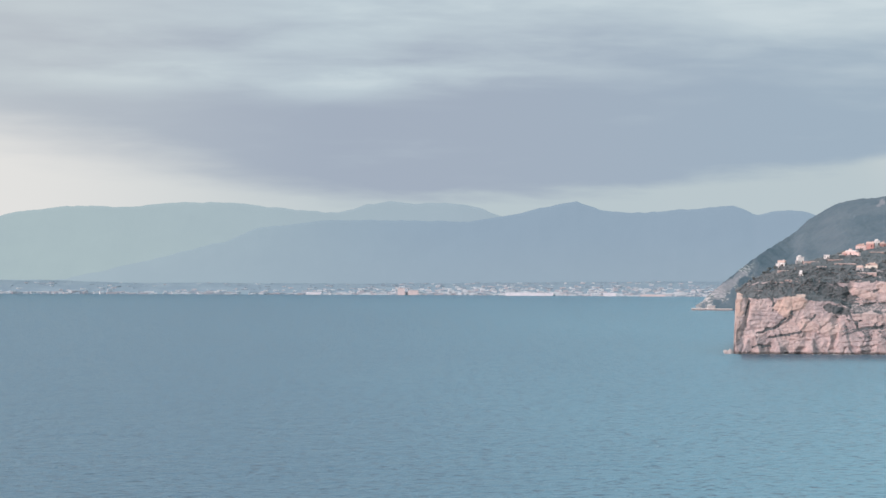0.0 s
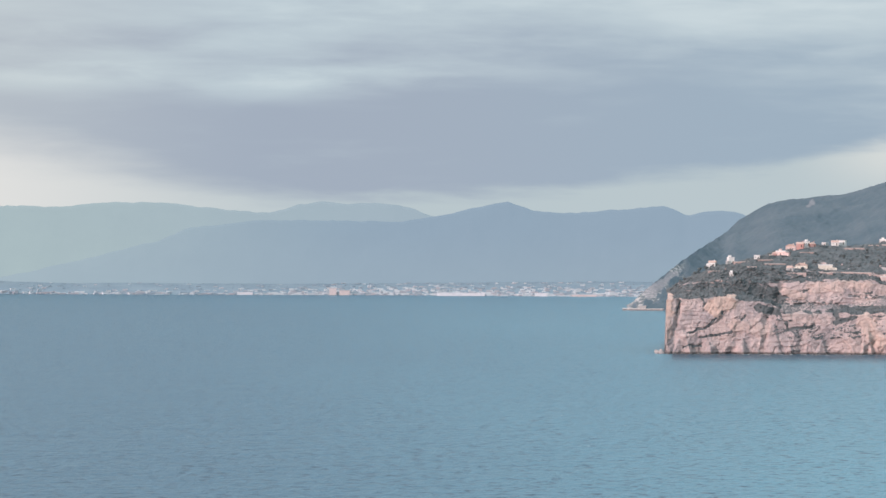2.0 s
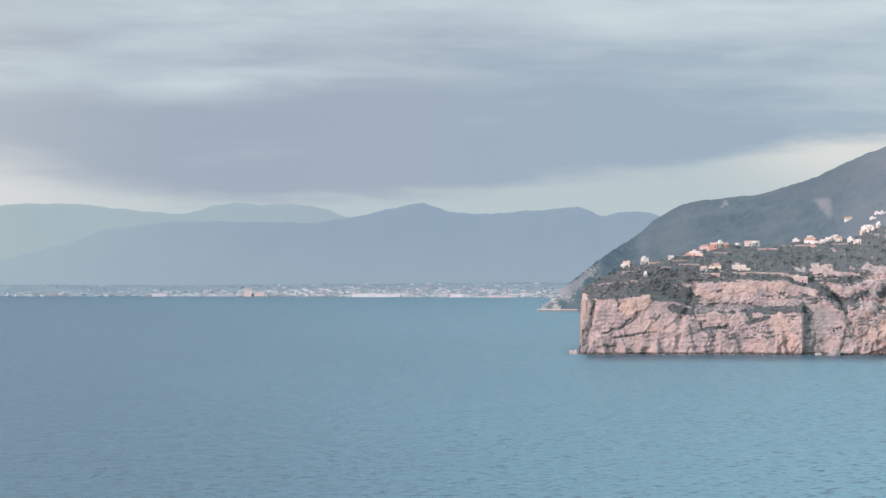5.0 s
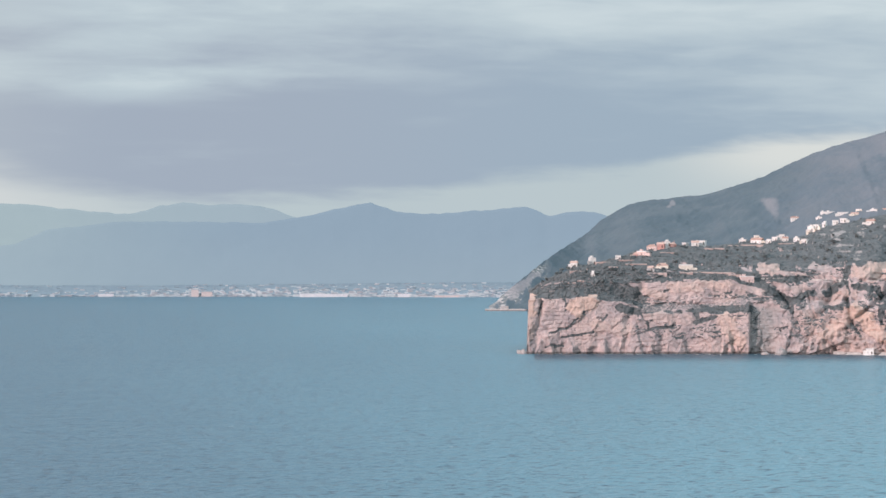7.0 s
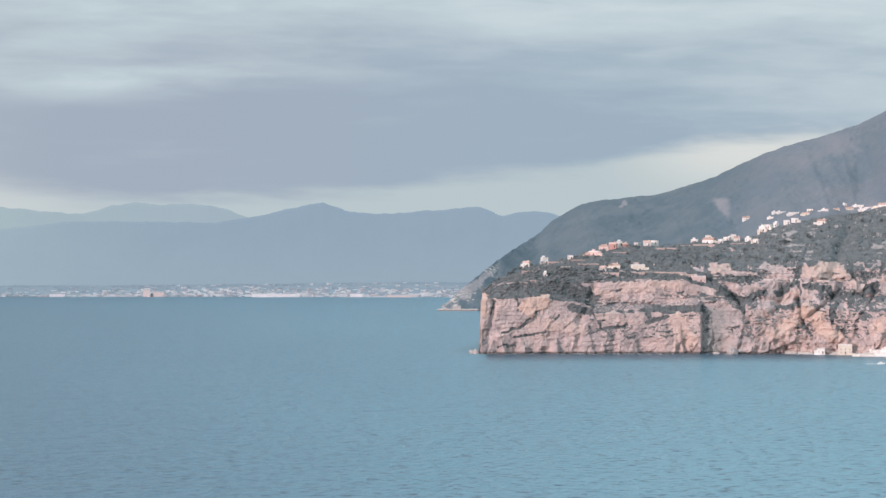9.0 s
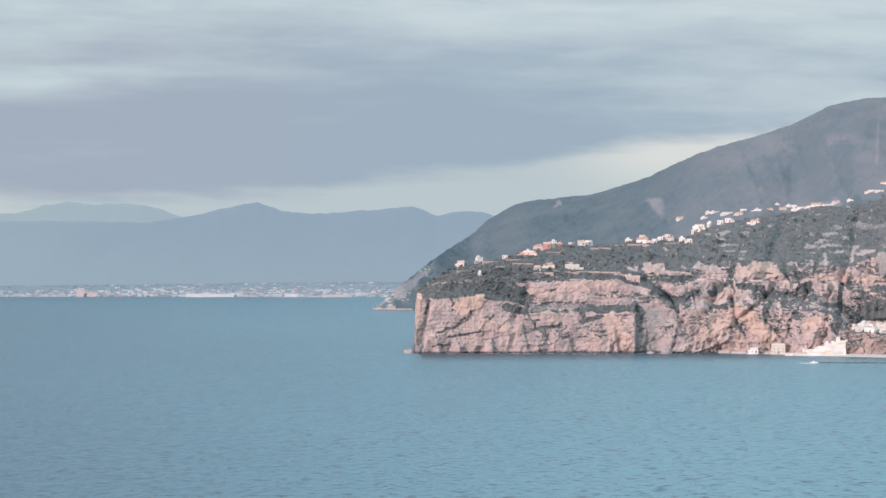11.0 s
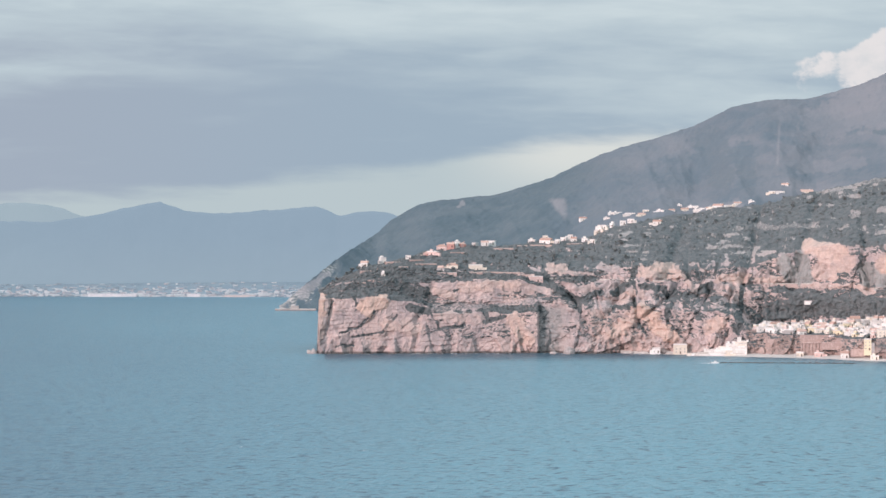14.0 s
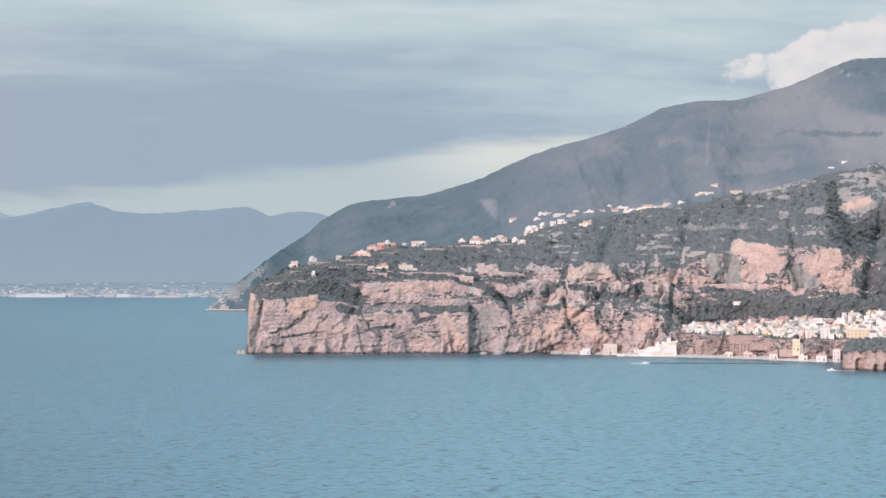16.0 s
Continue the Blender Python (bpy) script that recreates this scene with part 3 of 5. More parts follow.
    fine_bed = step((z0 - 0.05 * S + 3 * fbm(S / 30, z0 / 20, 0, 2, 33)) / 4.2 % 1.0, 0.5, 0.95) * step(fbm(S / 22, z0 / 6, 0, 2, 135), -0.1, 0.3)
    toward = toward - (1.4 - 0.7 * left) * ledge - 1.0 * fine_bed - (2.6 - 1.5 * left) * dark_strips + 1.5 * stone
    for wb, top, half in WEDGES:
        run = half * np.clip(1.25 - z0 / top, 0, 1.2)
        toward = toward + 3.4 * step(np.abs(S - math.radians(wb) * 2400 + 1.5 * fbm(z0 / 5, S / 9, 0, 2, 241)) - run, 0.8, -1.5) * step(z0, top + 1, top - 6)
    D = D - rough * toward + 0.3 * ravine
    Z = Z - 12 * np.tanh(0.62 * ravine / 12)
    lumps = 3.6 * fbm(S / 34, D / 26, 0, 4, 41) + 1.5 * fbm(S / 7, D / 6, 0, 3, 51)
    v4, _ = blocks(wx / 16, (D + 4 * fbm(S / 15, D / 15, 0, 2, 141)) / 13, 8)
    lumps = (lumps + 2.2 * v4 + 4 * ridged(S / 14, D / 16, 3, 145) * step(B, 13.2, 14.0) * step(B, 18.0, 17.3) * step(L, 3.6, 3.2)) * (1 + 0.5 * step(B, 13.2, 14.0) * step(B, 18.0, 17.3) * step(L, 3.6, 3.2))
    Z = Z + (1 - K) * ((1 - 0.7 * quarry) * lumps + 2.6 * stone * ridged(S / 7, D / 6, 3, 291)) * step(L, 1.0, 1.4)
    # the tall break in the lower cliff and the gullies
    low = step(L, 1.7, 0.9)
    D = D + 10 * step(B + 0.03 * fbm(z0 / 12, 0.0, 0, 3, 401), 12.225, 12.27) * step(B, 13.3, 12.7) * low + recess * step(L, 4.0, 4.15) * step(L, 5.6, 5.25)
    Bw = B + 0.10 * fbm(z0 / 11, S / 60, 0, 3, 151)
    for gb, lean, width, depth, lo, hi in ((7.25, 0.3, 0.05, 6, 0.5, 1.2), (9.5, 0.8, 0.09, 6, 0.6, 3), (13.2, -1.2, 0.14, 10, 0.9, 3.4), (13.95, 0.9, 0.1, 9, 0.9, 3.6), (15.0, 1.9, 0.09, 9, 0.6, 3.6), (16.8, 0.3, 0.06, 7, 0.3, 3.6), (16.1, 0.9, 0.06, 7, 0.3, 2.6), (14.55, -0.8, 0.06, 6, 0.4, 2.4), (17.55, 0.5, 0.06, 6, 2, 3.6), (15.1, 0.6, 0.14, 9, 3.6, 6), (17.0, 0.4, 0.08, 8, 3.6, 6), (18.15, 0.5, 0.12, 9, 3.6, 6), (21.62, 0.3, 0.14, 14, 3.6, 6.0), (20.1, -0.2, 0.09, 9, 3.9, 5.2)):
        g = np.exp(-(((Bw - gb - lean * 0.012 * (z0 - 45)) / width) ** 2)) * step(L, lo - 0.3, lo + 0.3) * step(L, hi + 0.3, hi - 0.2)
        D = D + depth * g * (0.4 + 0.6 * K)
        Z = Z - 0.3 * depth * g * step(L, 1.0, 1.6)
    end = step(B - 0.0005 * z0 + 0.06 * fbm(z0 / 9, D / 40, 0, 3, 61), 6.93, 6.975)
    Z = -5 + (Z + 5) * end
    X, Y = polar(B, D)
    nz = upness(X, Y, Z)
    tier = fbm(S / 26, z0 / 3.2 + 2.5 * fbm(S / 40, z0 / 30, 0, 2, 171), 0, 3, 181)
    broad = step(B, 12.9, 13.5) * step(B, 17.6, 17.0) * step(L, 3.6, 3.0)
    veg = nz + 0.46 * ((1 - broad) * fbm(S / 9, z0 / 6, D / 20, 4, 71) + broad * (0.85 * fbm(S / 20, z0 / 15, 0, 3, 73) + 0.2 * fbm(S / 5, z0 / 5, 0, 2, 75))) + 0.28 * fbm(S / 50, z0 / 30, 0, 2, 81) - 0.34 * step(tier, 0.05, 0.45) * step(L, 2.5, 3.0)
    veg = veg + 0.16 * step(L, 5.02, 5.4) + 0.34 * step(B, 10.0, 9.2) * step(L, 1.0, 1.3) + 0.5 * step(B, 16.9, 17.4) * step(L, 2.0, 2.2) * step(L, 3.4, 3.0)
    veg = veg + 0.30 * step(L, 5.0, 5.3) * step(B, 12.5, 11.5) - 0.25 * step(B, 20.6, 21.2) * step(z0, 135, 150) * step(L, 5, 5.2)
    veg = veg + 0.5 * ledge * step(L, 0.35, 0.6) * step(L, 2.0, 1.6) + 0.3 * step(L, 3.9, 4.1) * step(L, 5.1, 4.9) * step(B, 16.7, 17.4)
    veg = veg - 0.36 * step(B, 13.2, 14.0) * step(B, 18.0, 17.3) * step(L, 0.9, 1.1) * step(L, 4.4, 4.0) + 0.35 * step(B, 21.35, 21.6) * step(L, 3.8, 4.2) * step(z0, 140, 125)
    veg = veg + 0.06 * step(B, 13.0, 13.6) * step(L, 0.4, 0.8) * step(L, 2.6, 2.2)
    veg = veg + 0.22 * step(B, 17.8, 18.3) * step(B, 21.6, 21.2) * step(L, 2.2, 2.5) * step(L, 4.1, 3.9)
    # old field terraces and outcrops along the hillside
    veg = veg - 0.22 * step(fbm(S / 12, z0 / 2.6 + 0.02 * S, 0, 3, 185), 0.08, 0.38) * step(L, 5.02, 5.2) * step(B, 12.8, 14.5)
    A = seen_height(D, Z)
    faces, quarry_warm = strips(QUARRY_FACES, S, A, 161, 0.3)
    grey_faces, _ = strips(QUARRY_GREY, S, A, 167, 0.3)
    dark_strips, _ = strips(SCRUB_POINT + SCRUB_SHADE_MIDDLE + SCRUB_SHADE_TOWN, S, A, 221)
    stone, warm = strips(ROCK_POINT + ROCK_MIDDLE + ROCK_TOWN, S, A, 231)
    veg = step(veg, 0.46, 0.74) * step(L, 0.25 + 0 * L, 0.6)
    veg = np.maximum(veg, dark_strips) * (1 - stone) * (1 - np.maximum(faces, grey_faces))
    # right of the tall break the grey is shade put into the colour
    greyed = grey_faces * (1 - faces) + step(B, 12.235, 12.262) * step(B, 13.2, 12.6) * step(L, 1.4, 0.9) * 0.75
    greyed = np.maximum(greyed, 0.8 * np.maximum(step(z0, 100, 116), step(L, 5.0, 5.15) * step(B, 12.8, 14.0)) * (1 - np.maximum(warm * 1.2, faces).clip(0, 1)))
    warm_tone = np.maximum(warm, quarry_warm * (0.65 + 0.35 * step(fbm(S / 12, z0 / 3, 0, 3, 203), 0.3, 0.0)))
    warm_tone = warm_tone + step(fbm(S / 35, z0 / 25, 0, 2, 91), 0.1, 0.4) * 0.15 + 0.25 * step(B, 13.2, 13.7) * step(B, 16.2, 15.4) * step(L, 1.2, 0.8) * step(fbm(S / 16, z0 / 26, 0, 3, 93), -0.1, 0.4)
    ob = mesh_grid("ground_headland", X, Y, Z, LAND, {"scrub": veg, "warm_tone": np.clip(warm_tone, 0, 1), "greyed": np.clip(greyed, 0, 1), "tuff": step(B + 0.1 * fbm(z0 / 8, S / 30, 0, 2, 191), 17.1, 17.3) * step(L, 1.6, 1.2)})
    tagged(ob, "pale limestone headland cliff with dark scrub on its ledges", "headland", kind="structure")
    return Sheet(b, D, Z), (X, Y, Z, veg, L, B)


def make_mountain():
    b = np.concatenate([np.linspace(5.95, 22.4, 620), np.linspace(22.4, 29, 60)[1:]])
    sky = np.interp(b, [6.0, 6.38, 6.99, 7.53, 8.34, 8.68, 9.15, 9.56, 11.32, 12.54, 13.49, 14.2, 14.97, 15.9], [-2, 25, 57, 84, 120, 145, 166, 179, 193, 223, 258, 278, 293, 315])
    sky2 = np.interp(b, [15.9, 16.84, 17.65, 18.59, 19.92, 20.98, 21.37, 22.1, 29], [314, 350, 362, 364, 391, 427, 437, 438, 470])
    sky = np.where(b < 15.9, sky, sky2)
    ease = lambda v, n: np.convolve(np.pad(v, n, mode="edge"), np.hanning(2 * n + 1) / np.hanning(2 * n + 1).sum(), "valid")
    sky = np.where(b < 6.3, sky, ease(sky, 5))
    far = np.interp(b, [6.0, 6.99, 7.53, 8.34, 8.68], [3800, 3900, 4050, 4250, 4350])
    foot = np.interp(b, [6.0, 8, 12, 29], [3775, 3760, 3500, 3300])
    far, foot = ease(far, 40), ease(foot, 40)
    D, Z, L = [], [], []
    n = 200
    for i in range(n):
        s = i / (n - 1)
        D.append(foot + (far - foot) * s)
        Z.append(-4 + (sky + 4) * (0.85 * s + 0.15 * s * s))
        L.append(0 * b + s)
    for s in np.linspace(0.1, 1, 8):
        D.append(far + 250 * s), Z.append(sky * (1 - 0.6 * s)), L.append(0 * b + 1 + s)
    D, Z, L = map(np.array, (D, Z, L))
    B = np.broadcast_to(b, D.shape)
    S = np.radians(B) * 4200
    k = np.sin(np.clip(L, 0, 1) * math.pi) ** 0.6 * np.clip(sky / 150, 0.15, 1)
    Z = Z + k * (11 * ridged(S / 150 + Z / 400, Z / 500, 3, 5) + 6.5 * fbm(S / 70, D / 90, 0, 4, 15)) + 2.2 * fbm(S / 14, D / 20, 0, 3, 25) * np.clip(L * 8, 0, 1)
    for gb, width, depth in ((16.2, 0.5, 17), (19.0, 0.5, 15), (13.6, 0.35, 10)):
        Z = Z - depth * np.exp(-(((B - gb - 0.004 * (Z - 250)) / width) ** 2)) * k
    X, Y = polar(B, D)
    n2 = fbm(S / 16, Z / 11, 0, 4, 35)
    veg = 1 - step(B, 8.0, 7.0) * step(n2, 0.02, 0.25) * 0.9 - step(n2, 0.5, 0.8) * 0.35
    wb = B + 0.09 * fbm(Z / 9, S / 14, 0, 3, 55)
    slide = step(wb, 12.46, 12.6) * step(wb, 12.95, 12.8) * step(Z + 80 * (wb - 12.5), 170, 180) * step(Z, 186, 178)
    line = np.exp(-(((B - 17.92 - 0.0006 * (Z - 250)) / 0.03) ** 2)) * step(Z, 235, 240) * step(Z, 318, 310)
    warm = np.clip(0.8 * slide + 0.5 * line * (0.6 + 0.8 * value_noise(Z / 5, S / 9, 0, 3)) + 0.75 * step(fbm(S / 200 + Z / 150, Z / 90, 0, 3, 45), -0.25, 0.45) * step(B, 12.5, 18), 0, 1)
    A, S2 = seen_height(D, Z), np.radians(B) * 2400
    bald_sunlit, _ = strips(MOUNTAIN_BARE_SUNLIT, S2, A, 261)
    wood, _ = strips(MOUNTAIN_WOOD_SHADE, S2, A, 271)
    crag = 0.55 * bald_sunlit * step(B, 8.3, 7.6)
    veg = np.clip(np.maximum(veg - 0.27 * step(B + 0.8 * fbm(S / 160, Z / 60, 0, 3, 295), 11.5, 15.0), wood) * (1 - crag), 0, 1)
    warm = np.clip(np.maximum(warm, bald_sunlit) * (1 - wood), 0, 1)
    ob = mesh_grid("ground_mountain", X, Y, Z, MOUNT, {"scrub": veg, "warm_tone": warm})
    tagged(ob, "hazy grey-green mountainside with bare rock at its foot", "mountain", kind="structure")
    return Sheet(b, D, Z)


def make_range(name, label, mat, at, tops, near, far, seed):
    b = np.linspace(-24, 30, 700)
    top = np.interp(b, at, tops) + 3.0 * fbm(b * 1.6, 0.0, 0, 4, seed) + 1.5 * fbm(b * 6, 0.0, 0, 3, seed + 4)
    D, Z = [], []
    for s in np.linspace(0, 1, 30):
        D.append(near + (far - near) * s + 0 * b)
        Z.append(-3 + (top + 3) * s)
    D.append(0 * b + far + 12), Z.append(top * 0.2)
    D, Z = np.array(D), np.array(Z)
    B = np.broadcast_to(b, D.shape)
    D = D + 2 * fbm(B * 3, Z / 40, 0, 3, seed + 9) * (Z > 0)
    X, Y = polar(B, D)
    tagged(mesh_grid(name, X, Y, Z, mat), label, "mountains", kind="structure")


HEAD, PATCH = make_headland()
MASSIF = make_mountain()
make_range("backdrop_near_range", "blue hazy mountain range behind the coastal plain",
           mat_backdrop("haze_tinted_range_blue", (0.40, 0.51, 0.55), (0.282, 0.385, 0.488), (0.33, 0.43, 0.51)),
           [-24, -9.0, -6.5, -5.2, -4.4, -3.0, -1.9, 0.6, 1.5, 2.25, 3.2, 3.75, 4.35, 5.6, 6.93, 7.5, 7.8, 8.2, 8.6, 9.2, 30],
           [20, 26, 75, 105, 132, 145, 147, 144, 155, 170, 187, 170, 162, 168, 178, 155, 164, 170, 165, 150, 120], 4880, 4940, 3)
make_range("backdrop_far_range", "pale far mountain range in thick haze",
           mat_backdrop("haze_tinted_range_pale", (0.42, 0.53, 0.555), (0.37, 0.47, 0.54), (0.42, 0.53, 0.55)),
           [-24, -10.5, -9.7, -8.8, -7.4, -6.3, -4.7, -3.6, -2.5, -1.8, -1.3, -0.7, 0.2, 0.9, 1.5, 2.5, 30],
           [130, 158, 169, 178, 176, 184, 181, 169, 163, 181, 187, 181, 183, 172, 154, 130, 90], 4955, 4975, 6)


def make_coastal_plain():
    b = np.linspace(-24, 30, 400)
    shore = np.interp(b, [-24, -10.5, -5, 0, 6, 30], [4860, 4845, 4720, 4655, 4555, 4500])
    s = np.linspace(0, 1, 60)[:, None] ** 1.3
    D = shore + (4935 - shore) * s
    rise = np.interp(b, [-24, -10.5, -2, 6, 30], [27, 25, 20, 24, 26])
    Z = -2 + s ** 0.6 * (rise + 2) + 1.2 * fbm(np.radians(b)[None] * 80, s * 3, 0, 2, 8) * (s > 0.05)
    X, Y = polar(np.broadcast_to(b, D.shape), D)
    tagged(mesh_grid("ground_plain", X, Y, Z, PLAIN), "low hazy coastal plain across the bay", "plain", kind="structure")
    return Sheet(b, D, Z)


COAST = make_coastal_plain()

# ---- things ----


def part(name, verts, faces, mat, parent=None, label="", smooth=False):
    me = bpy.data.meshes.new(name)
    me.from_pydata(verts, [], faces)
    me.materials.append(mat)
    if smooth:
        me.polygons.foreach_set("use_smooth", [True] * len(me.polygons))
    ob = new(name, me)
    ob.parent = parent
    return tagged(ob, label)


BOX_F = [(0, 3, 2, 1), (4, 5, 6, 7), (0, 1, 5, 4), (1, 2, 6, 5), (2, 3, 7, 6), (3, 0, 4, 7)]


def box_v(x0, x1, y0, y1, z0, z1):
    return [(x0, y0, z0), (x1, y0, z0), (x1, y1, z0), (x0, y1, z0), (x0, y0, z1), (x1, y0, z1), (x1, y1, z1), (x0, y1, z1)]


def boxes(*dims):
    v, f = [], []
    for d in dims:
        f += [tuple(i + len(v) for i in q) for q in BOX_F]
        v += box_v(*d)
    return v, f


def empty(name, b, d, z, turn=0.0):
    x, y = polar(b, d)
    ob = new(name)
    ob.matrix_world = pose(float(x), float(y), z, 0, 0, -b + turn)
    return ob


PANE = bpy.data.meshes.new("window")
_v, _f = boxes((-0.42, 0.42, -0.06, 0.1, 0.0, 1.25), (-0.55, 0.55, -0.16, 0.0, -0.1, 0.0))
PANE.from_pydata(_v, [], _f)
PANE.materials.append(GLASS)
DOOR = bpy.data.meshes.new("door")
_v, _f = boxes((-0.6, 0.6, -0.07, 0.1, 0.0, 2.2), (-0.75, 0.75, -0.3, 0.0, -0.15, 0.0))
DOOR.from_pydata(_v, [], _f)
DOOR.materials.append(BARK)


def roof_mesh(kind, w, d, h, mat):
    o = 0.35
    if kind == "flat":
        t = 0.25
        x, y = w / 2 + 0.12, d / 2 + 0.12
        return boxes((-x, x, -y, y, h, h + 0.3), (-x, x, -y, -y + t, h + 0.3, h + 0.95), (-x, x, y - t, y, h + 0.3, h + 0.95),
                     (-x, -x + t, -y + t, y - t, h + 0.3, h + 0.95), (x - t, x, -y + t, y - t, h + 0.3, h + 0.95))
    x, y, r = w / 2 + o, d / 2 + o, 0.32 * d
    k = x if kind == "gable" else max(x - y, 0.3)
    v = [(-x, -y, h), (x, -y, h), (x, y, h), (-x, y, h), (-x, -y, h + 0.2), (x, -y, h + 0.2), (x, y, h + 0.2), (-x, y, h + 0.2), (-k, 0, h + 0.2 + r), (k, 0, h + 0.2 + r)]
    f = [(0, 3, 2, 1), (0, 1, 5, 4), (1, 2, 6, 5), (2, 3, 7, 6), (3, 0, 4, 7), (4, 5, 9, 8), (6, 7, 8, 9), (5, 6, 9), (7, 4, 8)]
    return v, f


ROOF_WORDS = {"flat": "flat roof", "gable": "tiled gable roof", "hip": "tiled hipped roof"}
COLOUR_WORDS = {"white": "white", "cream": "cream", "yellow": "yellow", "pink": "pink", "red": "brick-red", "grey": "grey"}


def house(sheet, b, w, h, colour, roof, where, group, z=None, d=None, deep=None, turn=0.0, windows=True, name="house", base=5.0):
    """A rendered house that faces the bay, standing on the slope at bearing b."""
    if d is None:
        d = sheet.range_at(b, z)
    ground = sheet.height(b, d) if z is None else z
    deep = deep or max(6.0, w * 0.6)
    root = empty(name, b, d + deep / 2, ground, turn)
    tagged(root, f"{COLOUR_WORDS[colour]} rendered {'villa' if w > 17 else 'house'} with {ROOF_WORDS[roof]} {where}", "house", group)
    part("wall", *boxes((-w / 2, w / 2, -deep / 2, deep / 2, -base, h)), WALLS[colour], root)
    part("roof", *roof_mesh(roof, w, deep, h, None), SLAB if roof == "flat" else TILES, root)
    if roof != "flat":
        part("chimney", *boxes((w * 0.22, w * 0.22 + 0.7, -0.4, 0.4, h + 0.3, h + 0.32 * deep + 1.0), (w * 0.22 - 0.1, w * 0.22 + 0.8, -0.5, 0.5, h + 0.32 * deep + 1.0, h + 0.32 * deep + 1.15)), WALLS[colour], root)
    if windows and rng.random() < 0.65:
        side, aw, ah = rng.choice([-1, 1]), w * rng.uniform(0.25, 0.5), h * rng.uniform(0.4, 0.75)
        x0 = side * w / 2
        y0 = -deep / 2 + rng.uniform(-1.6, 1.5)
        part("annex", *boxes((min(x0, x0 + side * aw), max(x0, x0 + side * aw), y0, y0 + deep * 0.6, -base, ah), (min(x0, x0 + side * aw) - 0.1, max(x0, x0 + side * aw) + 0.1, y0 - 0.1, y0 + deep * 0.6 + 0.1, ah, ah + 0.3)), WALLS[rng.choice([colour, colour, "cream", "grey"])], root)
    if windows and roof == "flat" and rng.random() < 0.5:
        part("stair_head", *boxes((-w * 0.3, -w * 0.3 + 2.6, -0.5, 2.4, h + 0.3, h + 2.5), (-w * 0.3 - 0.15, -w * 0.3 + 2.75, -0.65, 2.55, h + 2.5, h + 2.7)), WALLS[colour], root)
    if windows:
        n, floors = max(2, int(w / 3.4)), max(1, int((h + 0.4) / 3.0))
        for k in range(floors):
            for i in range(n):
                ob = new("door", DOOR) if (k == 0 and i == n // 2) else new("window", PANE)
                ob.parent = root
                ob.location = ((i + 0.5) / n * w - w / 2, -deep / 2, k * 3.0 + (0.0 if k == 0 and i == n // 2 else 1.0))
    return root


rng = random.Random(7)
ON_RIDGE, HILL = "among scrub on the headland", "houses on the headland"
# bearing, height above the sea, width, wall height, wall colour, roof
POINT_HOUSES = (
    (8.07, 86.5, 9, 5.5, "white", "gable"), (8.50, 89.5, 8, 8, "white", "flat"), (9.12, 94, 7, 4, "white", "flat"), (8.51, 77, 4, 3, "white", "flat"),
    (9.71, 98, 14, 5.5, "pink", "flat"), (9.55, 96.5, 8, 3.5, "red", "hip"), (9.92, 103, 13, 6, "pink", "hip"),
    (10.14, 106, 10, 5, "red", "gable"), (10.29, 108, 6, 5.5, "white", "flat"), (10.42, 106, 7, 5, "red", "hip"), (10.72, 107, 6, 4.5, "grey", "flat"),
    (10.95, 108, 10, 4.5, "white", "gable"), (11.13, 109, 9, 5, "white", "flat"), (10.17, 83.5, 15, 6.5, "cream", "hip"), (10.73, 82.5, 17, 8, "cream", "flat"),
    (9.90, 82.5, 7, 4, "grey", "gable"))
RIDGE_HOUSES = (
    (12.08, 110.5, 9, 4, "white", "flat"), (12.42, 110, 16, 5.5, "white", "gable"),
    (12.40, 115, 7, 3.5, "cream", "flat"), (12.70, 110.5, 6, 5, "white", "flat"), (12.85, 113, 8, 3.5, "white", "flat"), (13.08, 112, 8, 5, "white", "gable"),
    (13.35, 112, 8, 5, "white", "flat"), (13.55, 111, 8, 3.5, "white", "flat"), (13.70, 124, 10, 6.5, "white", "flat"), (13.82, 127, 8, 4.5, "white", "flat"),
    (13.62, 121, 6, 4, "cream", "flat"), (14.00, 129, 5, 3, "white", "flat"), (14.25, 132, 8, 3, "white", "flat"), (15.08, 131.5, 12, 4, "white", "gable"),
    (14.45, 134, 9, 3, "white", "flat"), (12.17, 71.5, 17, 7.5, "pink", "flat"), (13.0, 116, 7, 3, "white", "flat"))
for row in POINT_HOUSES + RIDGE_HOUSES:
    b, z, w, h, colour, roof = row
    w, h = 0.88 * w, 0.9 * h
    house(HEAD, b, w * 0.92, max(3.2, h * 0.76), colour, roof, ON_RIDGE, HILL, z=z, turn=rng.uniform(-34, 22))
SLOPE_WORDS = "on the hazy mountain slope"
VILLAGE = ((13.30, 143, 12, 5), (13.88, 144, 11, 4), (13.98, 153, 10, 4), (14.12, 153, 14, 4), (14.42, 151, 16, 5), (14.70, 150, 12, 4), (14.80, 157, 10, 4),
                   (15.15, 156, 12, 5), (15.42, 157, 10, 4), (15.72, 158, 12, 5), (15.92, 163, 18, 5), (16.02, 157, 14, 4), (16.15, 160, 12, 4), (16.30, 160, 10, 4))
UPPER_VILLAGE = ((16.52, 163, 17, 5), (16.75, 164, 12, 4), (16.98, 167, 12, 5), (17.30, 171, 9, 4), (17.78, 187, 10, 4), (17.97, 187, 14, 4), (18.10, 199, 12, 4),
                   (18.60, 186, 20, 5), (18.86, 184, 8, 4), (15.6, 166, 7, 3), (21.15, 238, 10, 4), (20.85, 228, 9, 4))
